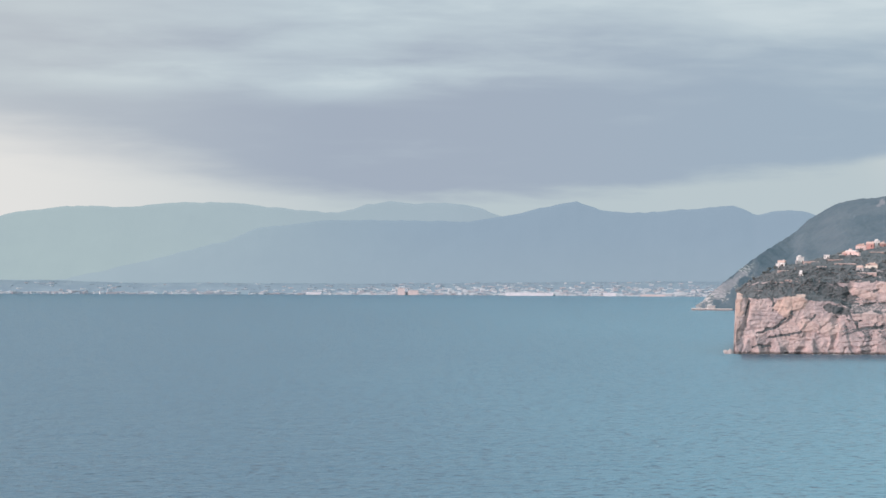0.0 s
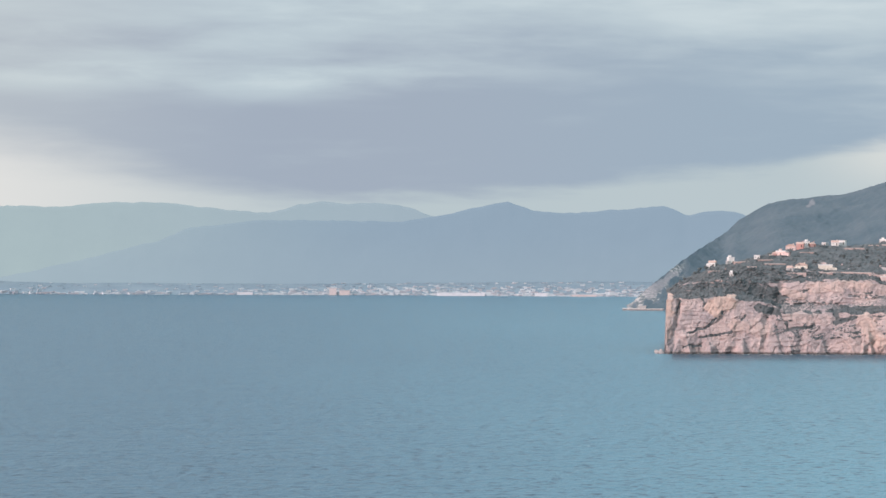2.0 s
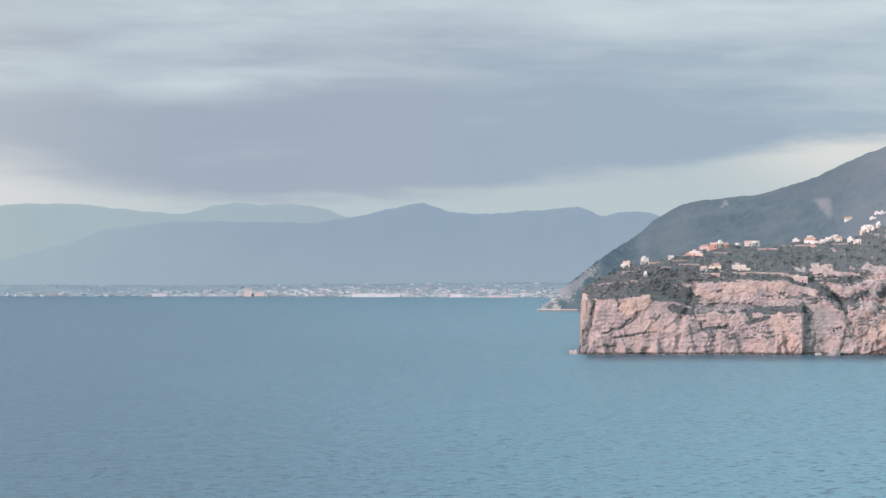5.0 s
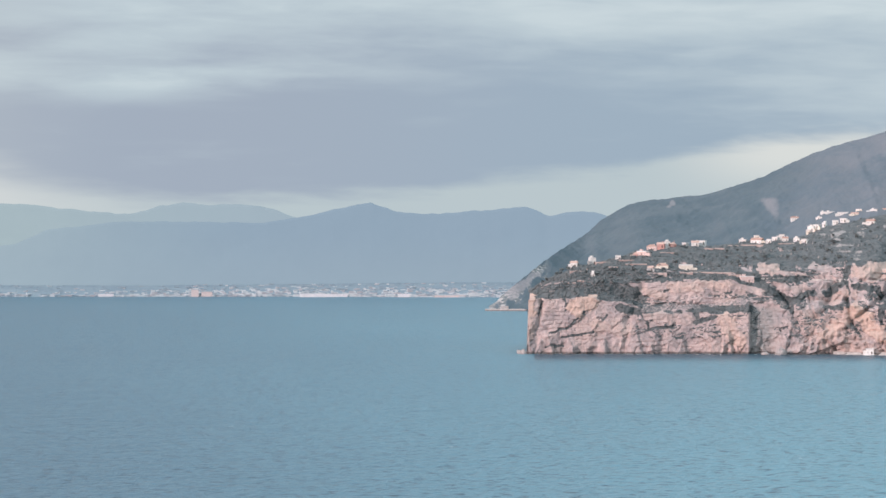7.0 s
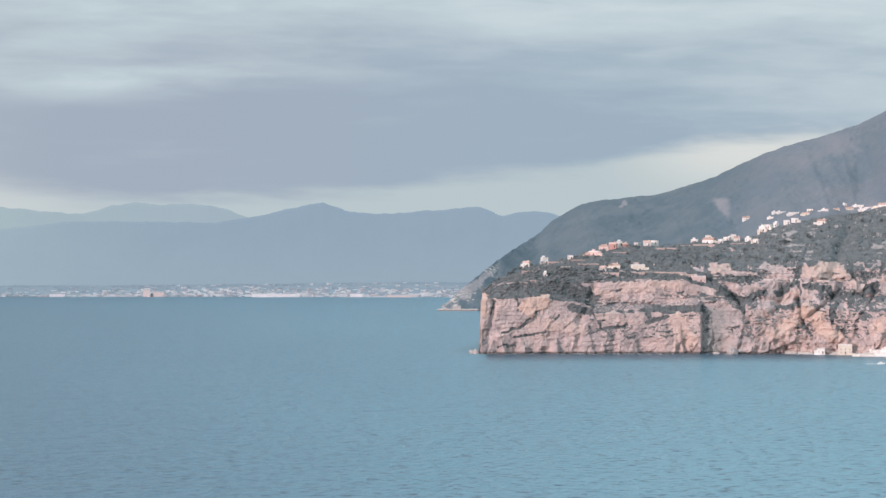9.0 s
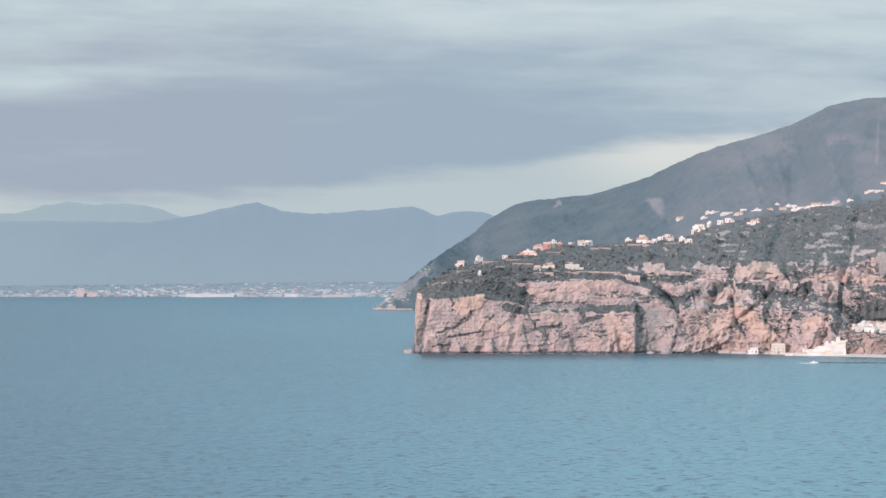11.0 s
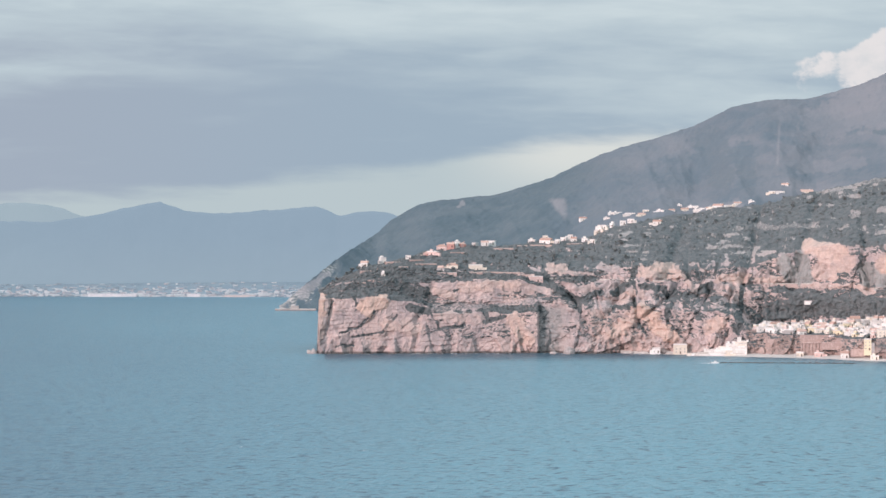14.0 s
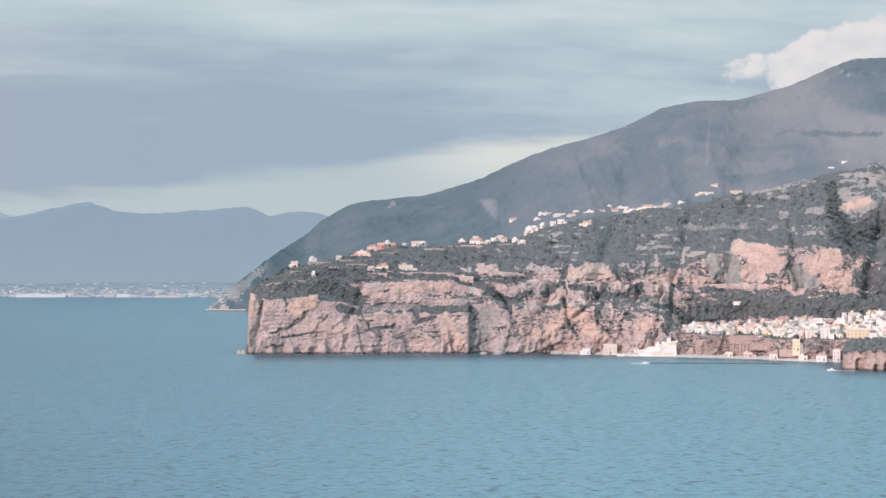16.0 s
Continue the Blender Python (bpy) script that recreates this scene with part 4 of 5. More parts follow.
for b, z, w, h in VILLAGE + UPPER_VILLAGE:
    house(MASSIF, b, w, max(3.0, h * 0.78), rng.choice(["white", "white", "white", "white", "cream"]), rng.choice(["flat", "flat", "flat", "gable"]), SLOPE_WORDS, "houses on the mountain slope", z=z, turn=rng.uniform(-25, 25))

def beach_range(b):
    return float(np.interp(b, [6.9, 12.24, 14.0, 15.7, 17.0, 18.9, 20.5, 27], [2412, 2418, 2428, 2414, 2392, 2366, 2316, 2270]))


# the town on its terrace over the beach
TOWN, TOWN_WORDS = "houses of the small town", "in the beach town"
TERRACE_ROWS = ((11, 17.4, 2.8, 4.2), (19, 17.35, 2.8, 4.5), (27, 17.4, 3, 4.5), (35, 17.5, 3, 4.6), (44, 17.55, 3, 5), (54, 17.7, 3, 5), (64, 18.1, 3, 5), (74, 18.9, 3.2, 5.5), (83, 20.0, 4, 6.5), (90, 20.9, 5, 7))
for k, (inland, b0, hmin, hmax) in enumerate(TERRACE_ROWS):
    b = b0
    while b < 22.7:
        w = rng.choice([3.5, 4.5, 5.5, 6.5, 8.0, 10.0]) * rng.uniform(0.85, 1.15)
        b += w / 2 / 41.5 + rng.choice([-0.01, 0.0, 0.02, 0.04, 0.1, 0.2])
        if not (k < 2 and 18.3 < b < 19.9 and rng.random() < 0.7) and not (k < 3 and (20.2 < b < 20.9 or 21.1 < b < 21.8)):
            house(HEAD, b, w, rng.uniform(hmin, hmax), rng.choice(["white", "white", "white", "white", "white", "cream", "cream", "yellow", "pink", "grey"]), rng.choice(["flat"] * 9 + ["gable"]),
                  TOWN_WORDS, TOWN, d=beach_range(b) + inland + rng.uniform(-3, 3), deep=rng.uniform(5, 8), turn=rng.uniform(-38, 30))
        b += w / 2 / 41.5
house(HEAD, 18.72, 15, 2.0, "white", "flat", "above the town", TOWN, z=50, deep=12, windows=False, base=1.2)
house(HEAD, 21.47, 22, 9.5, "yellow", "flat", "on the town terrace", TOWN, d=beach_range(21.47) + 12, deep=11)
house(HEAD, 20.03, 7, 10, "yellow", "flat", "above the beach", TOWN, z=9.5, d=2328, deep=9)
house(HEAD, 20.35, 8, 7, "cream", "flat", "on the town terrace", TOWN, d=beach_range(20.35) + 12, deep=10, turn=8)
house(HEAD, 20.72, 9, 10, "white", "flat", "on the town terrace", TOWN, d=beach_range(20.72) + 12, deep=10, turn=-6)


def make_beach():
    b = np.linspace(14.2, 21.4, 240)
    s = np.linspace(0, 1, 10)[:, None]
    wide = np.interp(b, [14.2, 15.2, 17, 20, 21.4], [2, 9, 22, 24, 4])
    shore = np.interp(b, [6.9, 12.24, 14.0, 15.7, 17.0, 18.9, 20.5, 27], [2412, 2418, 2428, 2414, 2392, 2366, 2316, 2270])
    D = shore - wide * (1 - s) * (1 + 0.25 * fbm(b * 4, 0, 0, 3, 5)) + 6 * s
    Z = -0.5 + 3.4 * s + 0.3 * fbm(b * 30, s * 5, 0, 2, 6)
    X, Y = polar(np.broadcast_to(b, D.shape), D)
    tagged(mesh_grid("ground_beach", X, Y, Z, PEBBLE), "narrow pale pebble beach under the cliffs", "beach", kind="structure")
    return Sheet(b, D, Z)


BEACH = make_beach()
for b, off, w, h, colour, roof in ((15.05, 8, 8, 4.5, "white", "flat"), (15.62, 9, 13, 8.5, "cream", "flat"), (19.50, 10, 8, 4.5, "white", "gable"), (20.62, 12, 10, 5, "white", "hip"), (20.98, 13, 7, 10, "white", "flat"),
                                   (18.45, 9, 7, 3.5, "cream", "flat"), (18.9, 9, 9, 3.5, "pink", "flat"), (20.2, 9, 8, 3, "cream", "flat")):
    house(BEACH, b, w, h, colour, roof, "standing on the beach", "beach houses", d=beach_range(b) - off, z=1.2, deep=7, turn=rng.uniform(-8, 8))


def make_baths():
    """Stepped white bathing terraces at the foot of the cliff."""
    root = empty("bathing_terraces", 16.55, 2380, 0.8)
    tagged(root, "stepped white concrete bathing terraces below the cliff", "terrace", "")
    r = random.Random(3)
    for k in range(10):
        z, x = 1.45 * k - 0.4, -31 + 50 * (k / 9) ** 0.85 + r.uniform(-2, 2)
        while x < 27:
            w = min(r.choice([3.0, 4.5, 7.0, 11.0]), 27.2 - x)
            if k < 2 or r.random() < 0.9:
                y0 = 0.5 + k * 1.25 + r.uniform(-0.5, 0.5)
                block = part("terrace_block", *boxes((x, x + w, y0, 17, z - 1, z + 1.45), (x, x + w, y0, y0 + 0.2, z + 1.45, z + 1.45 + r.choice([0.1, 0.5, 0.9]))), r.choice([WALLS["white"], WALLS["white"], WALLS["white"], WALLS["cream"], CONCRETE]), root)
                if r.random() < 0.25:
                    part("hut", *boxes((x + 0.2, x + 2.4, y0 + 1.4, y0 + 3.4, z + 1.4, z + 3.6), (x, x + 2.6, y0 + 1.2, y0 + 3.6, z + 3.6, z + 3.8)), WALLS["white"], block)
            x += w + 0.004
    part("tower", *boxes((17.5, 21.5, 11, 17.2, 0, 17), (17.2, 21.8, 10.7, 17.4, 17, 17.4)), WALLS["white"], root)


make_baths()


def rock_shape(r, sub=1, rough=0.3):
    bm = bmesh.new()
    bmesh.ops.create_icosphere(bm, subdivisions=sub, radius=1.0)
    for v in bm.verts:
        v.co *= 1 + r.uniform(-rough, rough)
    v, f = [tuple(q.co) for q in bm.verts], [tuple(q.index for q in p.verts) for p in bm.faces]
    bm.free()
    return np.array(v), np.array(f)


def scatter(name, mat, places, shapes, label, category, r, flat=0.7):
    """Many small bodies joined in one mesh: stuff."""
    V, F, n = [], [], 0
    for x, y, z, size in places:
        v, f = r.choice(shapes)
        a = r.uniform(0, 6.28)
        c, s = math.cos(a), math.sin(a)
        w = np.stack([v[:, 0] * c - v[:, 1] * s, v[:, 0] * s + v[:, 1] * c, v[:, 2] * flat], -1) * size * np.array([r.uniform(0.8, 1.3), r.uniform(0.8, 1.3), r.uniform(0.7, 1.2)])
        V.append(w + (x, y, z)), F.append(f + n)
        n += len(v)
    me = bpy.data.meshes.new(name)
    V, F = np.concatenate(V), np.concatenate(F)
    me.vertices.add(len(V)), me.loops.add(F.size), me.polygons.add(len(F))
    me.vertices.foreach_set("co", V.ravel())
    me.loops.foreach_set("vertex_index", F.ravel().astype(np.int32))
    me.polygons.foreach_set("loop_start", np.arange(0, F.size, 3, dtype=np.int32))
    me.update(calc_edges=True)
    me.materials.append(mat)
    return tagged(new(name, me), label, category, kind="stuff")


def make_scrub():
    X, Y, Z, veg, L, B = PATCH
    r = random.Random(11)
    g = np.random.RandomState(5)
    ok = (veg > 0.55) & (Z > 8) & (B < 22.6)
    idx = np.nonzero(ok.ravel())[0]
    pick = g.choice(idx, 9500, replace=False)
    shapes = [rock_shape(r, 1, 0.38) for _ in range(8)]
    places = [(X.flat[i], Y.flat[i], Z.flat[i] + 0.2, r.choice([0.6, 0.8, 1.0, 1.3, 1.7])) for i in pick]
    scatter("scrub", LEAF, places, shapes, "dense dark evergreen scrub on the headland slopes", "scrub", r, 0.65)


make_scrub()


def make_tree(kind, seed):
    """A tapered trunk with limbs and a crown of many small leaf clumps."""
    r = random.Random(seed)
    root = new(kind)
    h = 3.2 if kind == "pine_tree" else 1.6
    v, f = [], []

    def limb(a, b, ra, rb):
        n, k = 6, len(v)
        for p, rad in ((a, ra), (b, rb)):
            for i in range(n):
                v.append((p[0] + rad * math.cos(i * 6.283 / n), p[1] + rad * math.sin(i * 6.283 / n), p[2]))
        f.extend([(k + i, k + (i + 1) % n, k + n + (i + 1) % n, k + n + i) for i in range(n)])

    limb((0, 0, -1), (0.2, 0.1, h), 0.28, 0.18)
    tips = []
    for i in range(6):
        a = i * 1.05 + r.uniform(-0.3, 0.3)
        tip = (1.5 * math.cos(a), 1.5 * math.sin(a), h + r.uniform(0.7, 1.6))
        limb((0.2, 0.1, h - 0.2), tip, 0.12, 0.05)
        tips.append(tip)
    part("trunk", v, f, BARK, root)
    cv, cf = [], []
    for i in range(90):
        a, q = r.uniform(0, 6.283), r.random() ** 0.5
        R = 2.6 if kind == "pine_tree" else 2.3
        zz = h + 1.0 + r.uniform(-0.6, 1.1) * (1.15 - q * 0.6) if kind == "pine_tree" else h + r.uniform(-0.6, 2.8) * (1.1 - q * 0.5)
        c = Vector((R * q * math.cos(a), R * q * math.sin(a), zz))
        for _ in range(4):
            n = Vector((r.gauss(0, 1), r.gauss(0, 1), r.gauss(0, 1))).normalized()
            u = n.orthogonal().normalized() * r.uniform(0.3, 0.55)
            w = n.cross(u).normalized() * r.uniform(0.3, 0.55)
            o = c + 0.25 * n
            k = len(cv)
            cv += [tuple(o - u - w), tuple(o + u - w * 0.6), tuple(o + u * 0.7 + w), tuple(o - u * 0.8 + w)]
            cf.append((k, k + 1, k + 2, k + 3))
    part("crown", cv, cf, CROWN, root)
    return tagged(root, "umbrella pine with a bare trunk and flat crown" if kind == "pine_tree" else "round-crowned evergreen oak tree on the slope", "tree", "trees on the headland")


def plant():
    r = random.Random(21)
    first = [make_tree("pine_tree", 1), make_tree("oak_tree", 2), make_tree("oak_tree", 3)]
    spots = [(r.uniform(7.3, 10.2), r.uniform(68, 88)) for _ in range(26)] + [(r.uniform(10.2, 14.5), r.uniform(84, 102)) for _ in range(30)] + [(r.uniform(14, 22), 0) for _ in range(36)]
    for i, (b, z) in enumerate(spots):
        if z == 0:
            c = HEAD.column(b)
            z = float(np.interp(r.random(), [0, 1], [HEAD.Z[330, c], HEAD.Z[:, c].max() - 22]))
        d = HEAD.range_at(b, z)
        x, y = polar(b, d)
        k = 0 if r.random() < 0.3 else r.choice([1, 2])
        m = pose(float(x), float(y), HEAD.height(b, d), 0, 0, r.uniform(0, 360))
        if i < 3:
            first[i].matrix_basis = m
        else:
            copy_thing(first[k], m @ Matrix.Scale(r.uniform(0.55, 0.95), 4))
    # trees added to darken the ravine in place of shade, and gardens between the town's houses
    for i in range(230):
        u = r.random()
        b, a = np.interp(u, [0, 0.2, 0.5, 0.75, 1], [20.86, 20.92, 21.25, 21.75, 22.25]), np.interp(u, [0, 0.2, 0.5, 0.75, 1], [172, 141, 116, 126, 138])
        spread = 0.3 + 0.7 * min(1, 3 * u)
        b, a = float(b) + r.gauss(0, 0.13) * spread, float(a) + r.gauss(0, 8) * spread
        c = HEAD.column(b)
        k = 212 + int(np.argmin(np.abs(seen_height(HEAD.D[212:-10, c], HEAD.Z[212:-10, c]) - a)))
        x, y = polar(b, HEAD.D[k, c])
        copy_thing(first[r.choice([1, 2])], pose(float(x), float(y), float(HEAD.Z[k, c]), 0, 0, r.uniform(0, 360)) @ Matrix.Scale(r.uniform(0.55, 1.0), 4))
    for i in range(26):
        b = r.uniform(17.6, 22)
        d = beach_range(b) + r.uniform(10, 70)
        x, y = polar(b, d)
        copy_thing(first[r.choice([0, 1, 2])], pose(float(x), float(y), HEAD.height(b, d), 0, 0, r.uniform(0, 360)) @ Matrix.Scale(r.uniform(0.6, 1.0), 4))


plant()


def make_wall_run():
    """Retaining walls of the coast road, length by length."""
    r = random.Random(5)
    b = 12.5
    while b < 22.3:
        span = r.uniform(0.35, 0.8)
        b1 = b + span
        if 16.2 < b < 17.6:
            b = 17.6
            continue
        d = HEAD.range_at(b, float(np.interp(b, [12.5, 15.7, 18.6, 22.1], [74, 71.5, 68, 62])))
        h = r.uniform(0.6, 1.6)
        z = HEAD.height(b, d)
        w = math.radians(span) * d
        root = empty("retaining_wall", b + span / 2, d - 1, z - 1.0, r.uniform(-3, 3))
        tagged(root, "pale stone retaining wall of the coast road", "wall", "retaining walls")
        part("wall", *boxes((-w / 2, w / 2, -0.5, 0.5, -3, h)), r.choice([CONCRETE, STONEWALL, WALLS["grey"], STONEWALL]), root)
        part("parapet", *boxes((-w / 2, w / 2, -0.7, -0.3, h, h + 0.9)), CONCRETE, root)
        b = b1 + r.choice([0.0, 0.12, 0.3, 0.5])


make_wall_run()


def make_breakwater():
    r = random.Random(9)
    root = empty("breakwater", 18.05, 2256, 0.0, 3.0)
    tagged(root, "low breakwater of dark wet boulders off the beach", "breakwater")
    part("core", *boxes((-64, 64, -1.6, 1.6, -2, 0.45)), BOULDER, root)
    meshes = []
    for _ in range(6):
        v, f = rock_shape(r, 1, 0.25)
        me = bpy.data.meshes.new("boulder")
        me.from_pydata([tuple(q) for q in v], [], [tuple(int(i) for i in q) for q in f])
        me.materials.append(BOULDER)
        meshes.append(me)
    for i in range(140):
        ob = new("boulder", r.choice(meshes))
        ob.parent = root
        ob.matrix_basis = pose(-66 + i * 0.95 + r.uniform(-0.5, 0.5), r.uniform(-2.4, 2.2), r.uniform(-0.1, 0.5), 0, 0, r.uniform(0, 360)) @ Matrix.Diagonal((r.uniform(0.8, 1.5), r.uniform(0.7, 1.2), r.uniform(0.5, 0.9), 1))


make_breakwater()


def make_shore_rocks():
    r = random.Random(13)
    shapes = [rock_shape(r, 1, 0.3) for _ in range(6)]
    c = lambda b: HEAD.column(b)
    places = []
    for _ in range(420):
        b = r.uniform(6.97, 16.0)
        k = int(np.argmin(np.abs(HEAD.Z[:, c(b)])))
        d = float(HEAD.D[k, c(b)]) - r.uniform(-1, 3.0)
        x, y = polar(b, d)
        places.append((float(x), float(y), r.uniform(-0.4, 0.4), r.choice([0.6, 0.9, 1.3, 1.9])))
    scatter("shore_rocks", BOULDER, places, shapes, "dark wet rocks along the foot of the cliff", "rocks", r)
    foam = []
    for _ in range(90):
        b = r.uniform(6.85, 16.5)
        d = beach_range(b) - r.uniform(4, 13)
        x, y = polar(b, d)
        foam.append((float(x), float(y), 0.05, r.choice([0.6, 1.0, 1.6])))
    scatter("surf", FOAM, foam, shapes, "broken white surf on the rocks at the waterline", "surf", r, 0.06)
    for b, d, s, lean in ((6.79, 2414, (4.6, 3.5, 3.0), 24), (6.87, 2412, (3.0, 3.0, 4.6), -10), (12.98, 2408, (6.0, 5, 6.5), 0), (12.6, 2410, (4, 4, 2.0), 0)):
        v, f = rock_shape(r, 2, 0.13)
        x, y = polar(b, d)
        ob = part("sea_stack", [tuple(q * np.array(s)) for q in v], [tuple(int(i) for i in q) for q in f], GREYROCK)
        ob.matrix_world = pose(float(x), float(y), 0.5, 0, lean, -b)
        tagged(ob, "grey-brown rock standing in the water by the cliff", "rock", "sea stacks")


make_shore_rocks()


def make_point():
    """The brown tuff bluff that stands forward of the town."""
    b = np.linspace(21.05, 27.5, 330)
    shore = np.interp(b, [21.05, 21.3, 24, 27.5], [2172, 2162, 2140, 2115])
    top = np.interp(b, [21.05, 21.35, 22.2, 27.5], [12, 17, 19, 22])
    D, Z, L = [], [], []
    for i, n in enumerate((60, 40)):
        for s in np.linspace(0, 1, n):
            D.append(shore + (9 * s if i == 0 else 9 + 130 * s))
            Z.append(-4 + (top + 4) * s if i == 0 else top + 4 * math.sin(math.pi * s * 0.6) + 0 * b)
            L.append(0 * b + i + s)
    D, Z, L = map(np.array, (D, Z, L))
    B = np.broadcast_to(b, D.shape)
    S = np.radians(B) * 2110
    v1, j1 = blocks(S / 13, Z / 20, 15)
    v2, j2 = blocks(S / 5, Z / 6, 16)
    D = D - step(L, 1.4, 0.9) * (1.4 * v1 + 0.9 * v2 + 3.2 * fbm(S / 12, Z / 14, 0, 4, 71) + 1.7 * fbm(S / 3.5, Z / 4, 0, 3, 73))
    for c, w, h in ((21.52, 0.10, 12), (21.9, 0.06, 6), (22.15, 0.07, 8)):
        D = D + 6 * step(np.hypot(np.abs(B - c) / w, np.maximum(Z - h + 7, 0) / 7) + 0.25 * fbm(S / 4, Z / 4, 0, 3, 97), 1.25, 0.6) * step(L, 1.0, 0.9)
    Z = Z + step(L, 1.0, 1.3) * (2 * fbm(S / 14, D / 14, 0, 3, 81))
    Z = -4 + (Z + 4) * step(B + 0.03 * fbm(Z / 6, D / 30, 0, 3, 4), 21.09, 21.16)
    X, Y = polar(B, D)
    veg = step(upness(X, Y, Z) + 0.35 * fbm(S / 6, D / 6, 0, 3, 91), 0.45, 0.7) * step(L, 0.8, 1.0)
    ob = mesh_grid("ground_bluff", X, Y, Z, LAND, {"scrub": veg, "warm_tone": 0.4 * step(fbm(S / 20, Z / 12, 0, 2, 95), 0.0, 0.4), "greyed": 0 * Z, "tuff": 0.85 + 0 * Z})
    tagged(ob, "brown rocky bluff with caves and scrub on top", "bluff", kind="structure")
    r = random.Random(17)
    ok = np.nonzero(((veg > 0.5) & (B < 23)).ravel())[0]
    shapes = [rock_shape(r, 1, 0.38) for _ in range(6)]
    places = [(X.flat[i], Y.flat[i], Z.flat[i] + 0.4, r.choice([0.8, 1.2, 1.8, 2.3])) for i in np.random.RandomState(3).choice(ok, min(500, len(ok)), replace=False)]
    scatter("bluff_scrub", LEAF, places, shapes, "dark evergreen bushes on top of the bluff", "scrub", r, 0.85)


make_point()


def make_boat(b, d, turn, wake):
    root = empty("motorboat", b, d, 0.0, turn)
    tagged(root, "small white motorboat with a cabin on the bay", "boat", "motorboats")
    st = [(-3.6, 1.1), (-1.5, 1.3), (1.0, 1.25), (2.8, 0.75), (4.0, 0.05)]
    v, f = [], []
    for x, w in st:
        v += [(x, -w, 1.0 + 0.08 * max(x, 0)), (x, -w * 0.75, -0.3), (x, w * 0.75, -0.3), (x, w, 1.0 + 0.08 * max(x, 0))]
    for i in range(len(st) - 1):
        k = 4 * i
        f += [(k, k + 1, k + 5, k + 4), (k + 1, k + 2, k + 6, k + 5), (k + 2, k + 3, k + 7, k + 6), (k + 3, k, k + 4, k + 7)]
    f.append((0, 3, 2, 1))
    part("hull", v, f, HULL, root)
    part("cabin", *boxes((-1.2, 1.2, -0.85, 0.85, 0.95, 2.1), (-1.4, 1.3, -0.95, 0.95, 2.1, 2.2)), HULL, root)
    part("windscreen", *boxes((1.2, 1.26, -0.8, 0.8, 1.35, 2.0)), GLASS, root, "dark glass windscreen")
    if wake:
        r = random.Random(int(b * 100))
        shapes = [rock_shape(r, 1, 0.3) for _ in range(4)]
        m = root.matrix_basis
        pts = []
        for i in range(60):
            q = r.random()
            p = m @ Vector((-3.5 - wake * q, r.uniform(-1, 1) * (0.8 + 1.5 * q), 0))
            pts.append((p.x, p.y, 0.02, r.uniform(0.5, 1.0)))
        scatter("wake", FOAM, pts, shapes, "white foam wake behind a motorboat", "wake", r, 0.2)


make_boat(20.86, 2158, 180, 20)
make_boat(16.45, 2246, 0, 9)


def make_quay():
    root = empty("quay", 6.55, 3758, 0.0, -6)
    tagged(root, "low pale stone quay at the foot of the mountain", "quay")
    part("deck", *boxes((-40, 24, -7, 14, -3, 2.2)), GREYROCK, root)
    part("parapet", *boxes((-40, 24, -7.5, -7.0, 2.0, 3.2)), CONCRETE, root)
    part("shed", *boxes((-16, -4, 0, 8, 3.0, 7.0), (-16.4, -3.6, -0.4, 8.4, 7.0, 7.4)), WALLS["grey"], root)


make_quay()


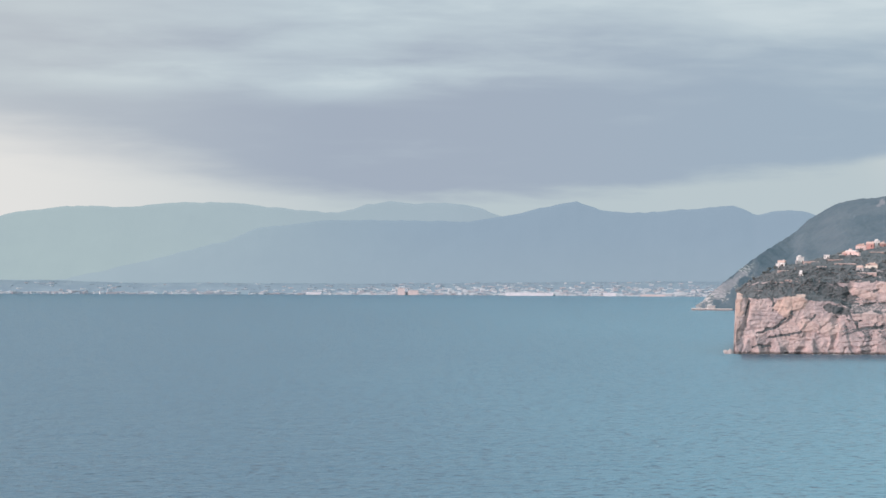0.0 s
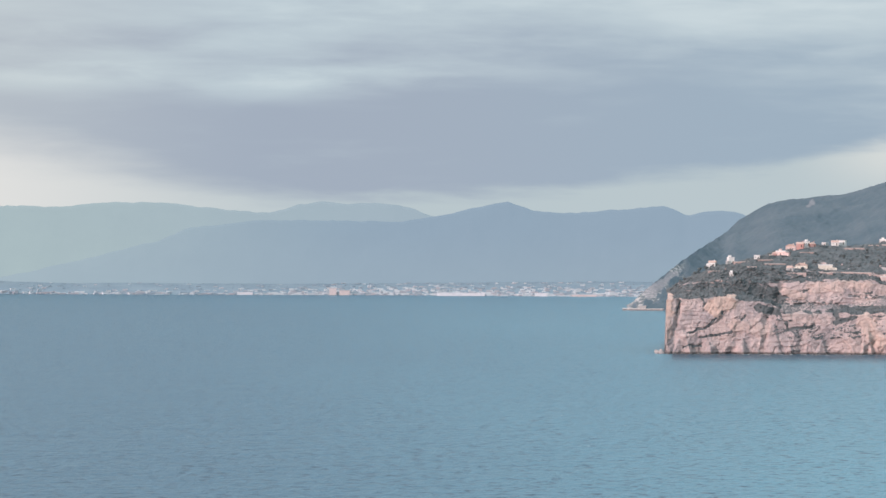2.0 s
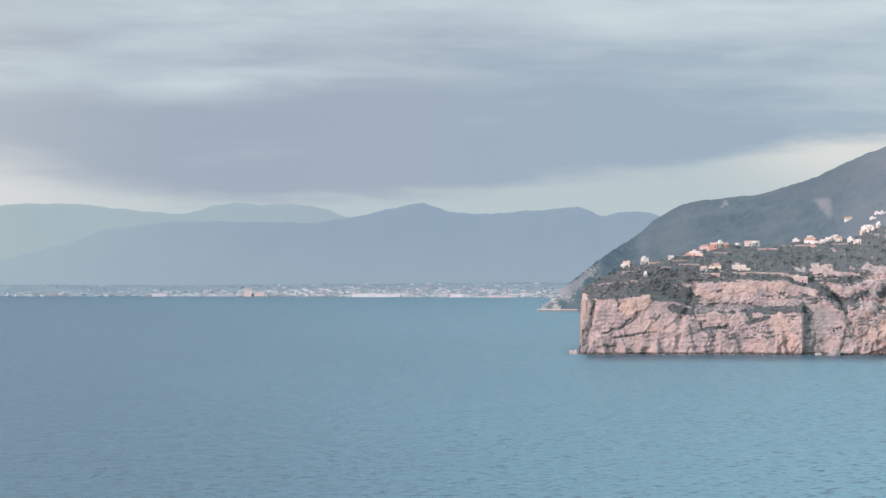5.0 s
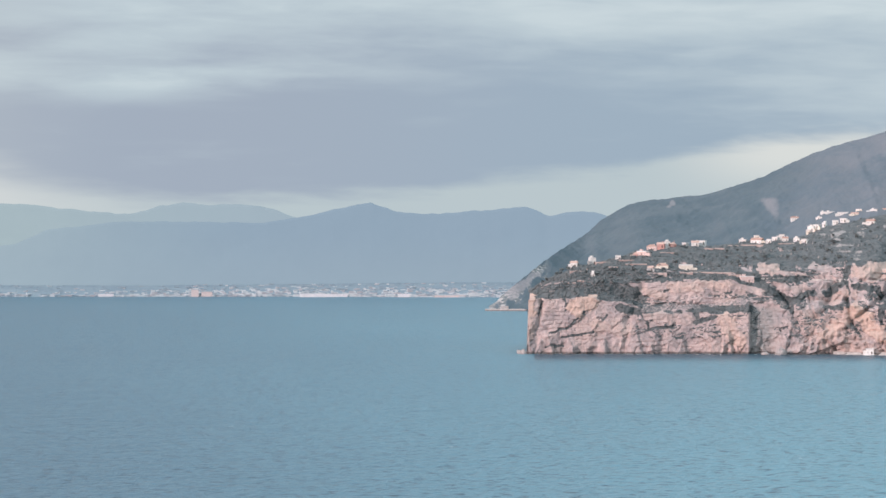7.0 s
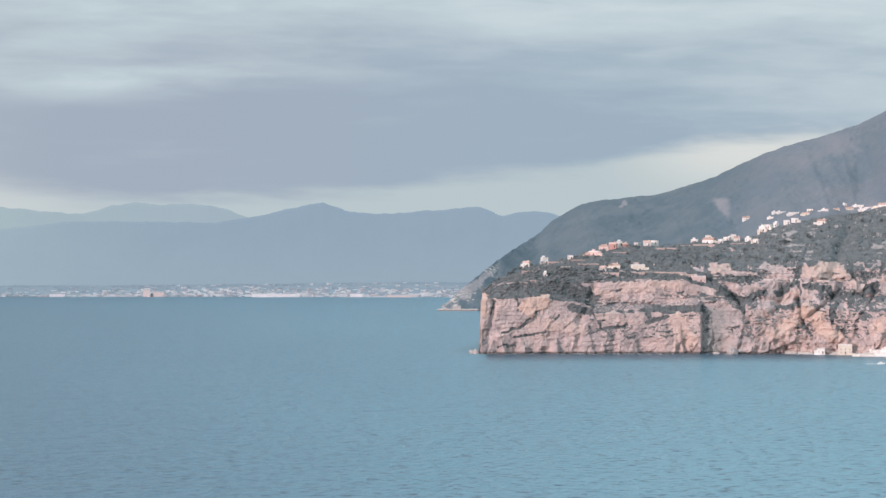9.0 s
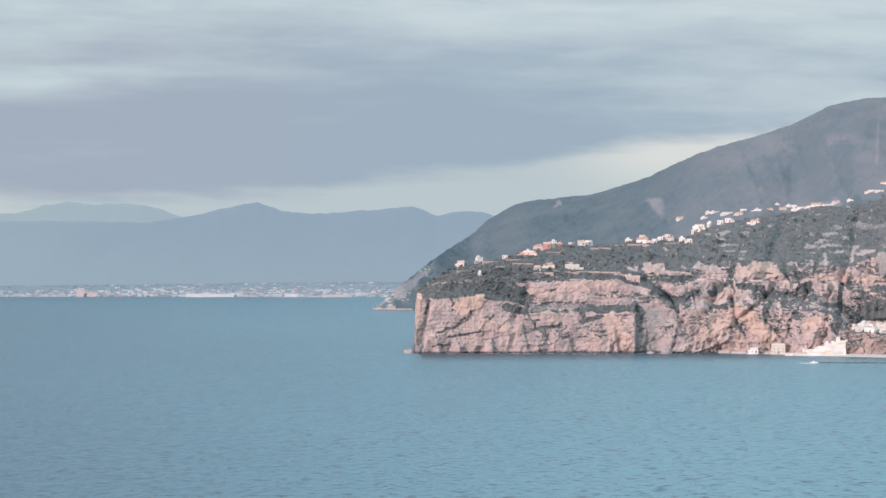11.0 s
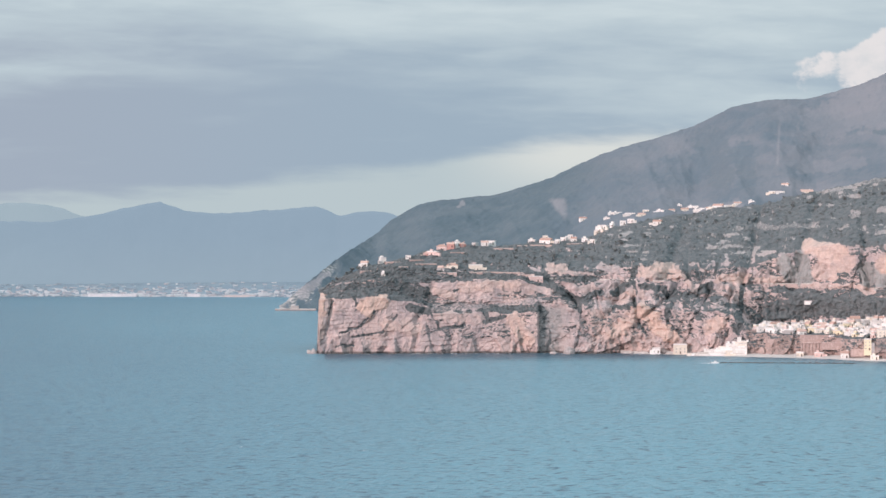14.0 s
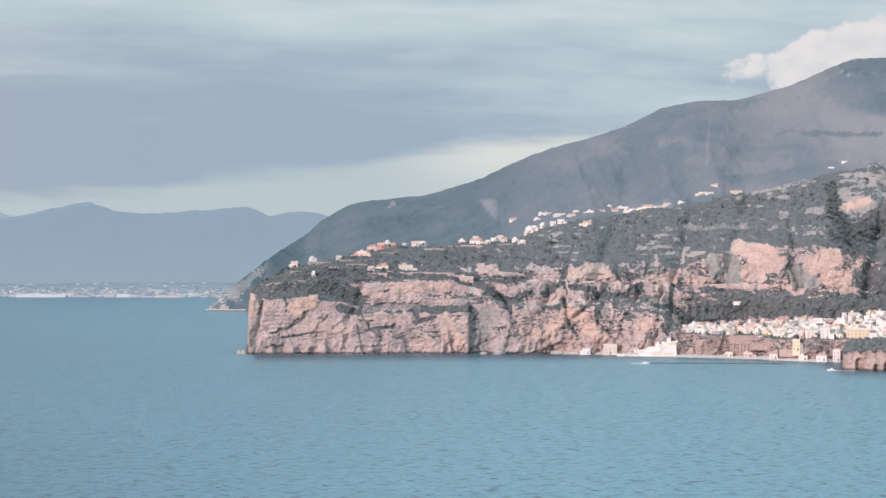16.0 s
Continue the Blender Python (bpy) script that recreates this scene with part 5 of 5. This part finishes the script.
def make_far_town():
    r = random.Random(31)
    spots = []
    while len(spots) < 1400:
        b = r.uniform(-12.5, 7.2)
        s = r.random() ** 2.4
        dense = 0.16 + 0.84 * min(1.0, max(0.0, (b + 4.5) / 4)) * (1.0 if s < 0.45 else 0.4) + (0.3 if s < 0.06 else 0)
        if r.random() < dense:
            spots.append((b, s))
    V, F, M = [], [], []
    for i, (b, s) in enumerate(spots):
        near = float(np.interp(b, [-24, -10.5, -5, 0, 6, 30], [4860, 4845, 4720, 4655, 4555, 4500]))
        d = near + 3 + (4925 - near) * s
        z = COAST.height(b, d)
        w, dp, h = r.uniform(4, 11 if s > 0.1 else 20), r.uniform(4, 6), r.choice([1.0, 1.2, 1.5, 2.0, 3.2]) * (1.1 - 0.55 * min(1, 2 * s)) * (1.15 if b > -2 else 0.85)
        k = r.choice([0, 0, 1, 2]) if s < 0.35 else r.choice([0, 1, 1, 1, 2])
        if i < 230:
            root = empty("far_building", b, d, max(z, 0), r.uniform(2, 22))
            tagged(root, ["pale", "grey", "pinkish"][k] + " flat-roofed building in the town across the bay", "building", "town across the bay")
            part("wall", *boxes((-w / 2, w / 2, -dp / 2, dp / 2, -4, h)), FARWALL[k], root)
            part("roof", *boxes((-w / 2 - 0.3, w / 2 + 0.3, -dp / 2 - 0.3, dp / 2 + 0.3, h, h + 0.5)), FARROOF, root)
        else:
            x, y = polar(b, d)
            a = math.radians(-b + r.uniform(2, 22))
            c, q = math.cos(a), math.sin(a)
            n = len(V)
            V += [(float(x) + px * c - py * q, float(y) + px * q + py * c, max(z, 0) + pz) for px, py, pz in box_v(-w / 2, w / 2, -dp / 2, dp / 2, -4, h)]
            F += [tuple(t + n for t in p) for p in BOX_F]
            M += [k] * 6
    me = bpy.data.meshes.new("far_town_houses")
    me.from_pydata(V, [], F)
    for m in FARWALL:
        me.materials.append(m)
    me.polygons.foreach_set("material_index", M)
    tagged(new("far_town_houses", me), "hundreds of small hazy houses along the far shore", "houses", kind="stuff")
    shapes = [rock_shape(r, 1, 0.3) for _ in range(5)]
    places = []
    for _ in range(420):
        b = r.uniform(-13, 7.5)
        near = float(np.interp(b, [-24, -10.5, -5, 0, 6, 30], [4860, 4845, 4720, 4655, 4555, 4500]))
        d = near + 8 + (4925 - near) * r.random()
        x, y = polar(b, d)
        places.append((float(x), float(y), COAST.height(b, d) + 0.3, r.uniform(1.0, 2.3)))
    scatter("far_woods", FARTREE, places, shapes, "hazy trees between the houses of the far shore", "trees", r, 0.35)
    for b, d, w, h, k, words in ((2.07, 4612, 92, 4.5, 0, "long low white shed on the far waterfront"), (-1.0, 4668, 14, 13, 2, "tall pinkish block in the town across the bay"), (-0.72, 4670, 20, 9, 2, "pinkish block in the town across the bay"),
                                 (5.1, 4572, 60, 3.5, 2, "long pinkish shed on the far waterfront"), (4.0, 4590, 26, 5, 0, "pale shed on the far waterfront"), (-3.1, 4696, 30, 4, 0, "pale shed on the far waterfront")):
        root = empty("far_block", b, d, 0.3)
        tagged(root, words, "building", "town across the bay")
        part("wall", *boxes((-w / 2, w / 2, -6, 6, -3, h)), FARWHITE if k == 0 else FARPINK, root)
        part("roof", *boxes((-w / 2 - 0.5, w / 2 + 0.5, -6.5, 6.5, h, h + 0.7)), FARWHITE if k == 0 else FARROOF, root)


make_far_town()


def make_arcade(b, w, bays, h):
    """A long retaining wall with arched niches under the town."""
    d = beach_range(b) - 1.5
    root = empty("arcaded_wall", b, d, 3.0)
    tagged(root, "pinkish retaining wall with arched niches below the town", "wall", "retaining walls")
    part("wall", *boxes((-w / 2, w / 2, 1.5, 4.0, -4, h)), STONEWALL, root)
    part("cornice", *boxes((-w / 2 - 0.3, w / 2 + 0.3, 0.2, 1.5, h - 1.2, h)), STONEWALL, root)
    for i in range(bays + 1):
        x = -w / 2 + i * w / bays
        part("pier", *boxes((x - 0.6, x + 0.6, 0.5, 1.5, -4, h - 1.2)), STONEWALL, root)


make_arcade(18.72, 20, 6, 12)
for _b, _z, _w, _h in ((19.35, 12, 34, 3.0), (19.0, 19, 46, 2.6), (19.9, 7, 22, 3.0)):
    _r = empty("terrace_wall", _b, HEAD.range_at(_b, _z) - 2.0, _z)
    tagged(_r, "pinkish terrace wall on the slope below the town", "wall", "retaining walls")
    part("wall", *boxes((-_w / 2, _w / 2, 0, 4, -4, _h)), STONEWALL, _r)
    part("coping", *boxes((-_w / 2, _w / 2, -0.25, 4, _h, _h + 0.3)), STONEWALL, _r)


# ---- garden and terrace walls between the houses ----
for _b, _z, _w, _h in ((7.95, 70, 13, 1.4), (8.2, 72.5, 9, 1.2), (8.1, 81.5, 12, 1.3), (8.75, 90, 16, 1.5), (9.3, 92, 18, 1.6), (9.55, 88.5, 22, 1.4), (9.0, 86, 10, 1.2), (10.05, 79.5, 20, 1.5), (10.6, 79.5, 26, 1.6),
                       (11.1, 80, 24, 1.6), (11.55, 79, 22, 2.2), (11.9, 77, 14, 2.0), (11.4, 104, 22, 1.4), (11.8, 107, 16, 1.2), (12.3, 107.5, 24, 1.5), (13.1, 109, 18, 1.3), (14.9, 128, 16, 1.4), (10.3, 100, 16, 1.3)):
    _r = empty("garden_wall", _b, HEAD.range_at(_b, _z), _z - 0.3, random.Random(int(_b * 100)).uniform(-14, 8))
    tagged(_r, "low pale dry-stone garden wall on the scrubby slope", "wall", "garden walls")
    part("wall", *boxes((-_w / 2, _w / 2, -0.35, 0.35, -2.5, _h)), STONEWALL, _r)
    part("coping", *boxes((-_w / 2, _w / 2, -0.45, 0.45, _h, _h + 0.2)), CONCRETE, _r)


def make_whitecaps():
    r = random.Random(43)
    shapes = [rock_shape(r, 1, 0.3) for _ in range(4)]
    pts = []
    for _ in range(11):
        b, d = r.uniform(-10, 20), r.uniform(1250, 2250)
        for _k in range(r.randint(2, 5)):
            x, y = polar(b + r.uniform(-0.05, 0.05), d + r.uniform(-2, 2))
            pts.append((float(x), float(y), 0.03, r.uniform(0.25, 0.5)))
    scatter("whitecaps", FOAM, pts, shapes, "a few small white wave crests on the bay", "foam", r, 0.2)


make_whitecaps()
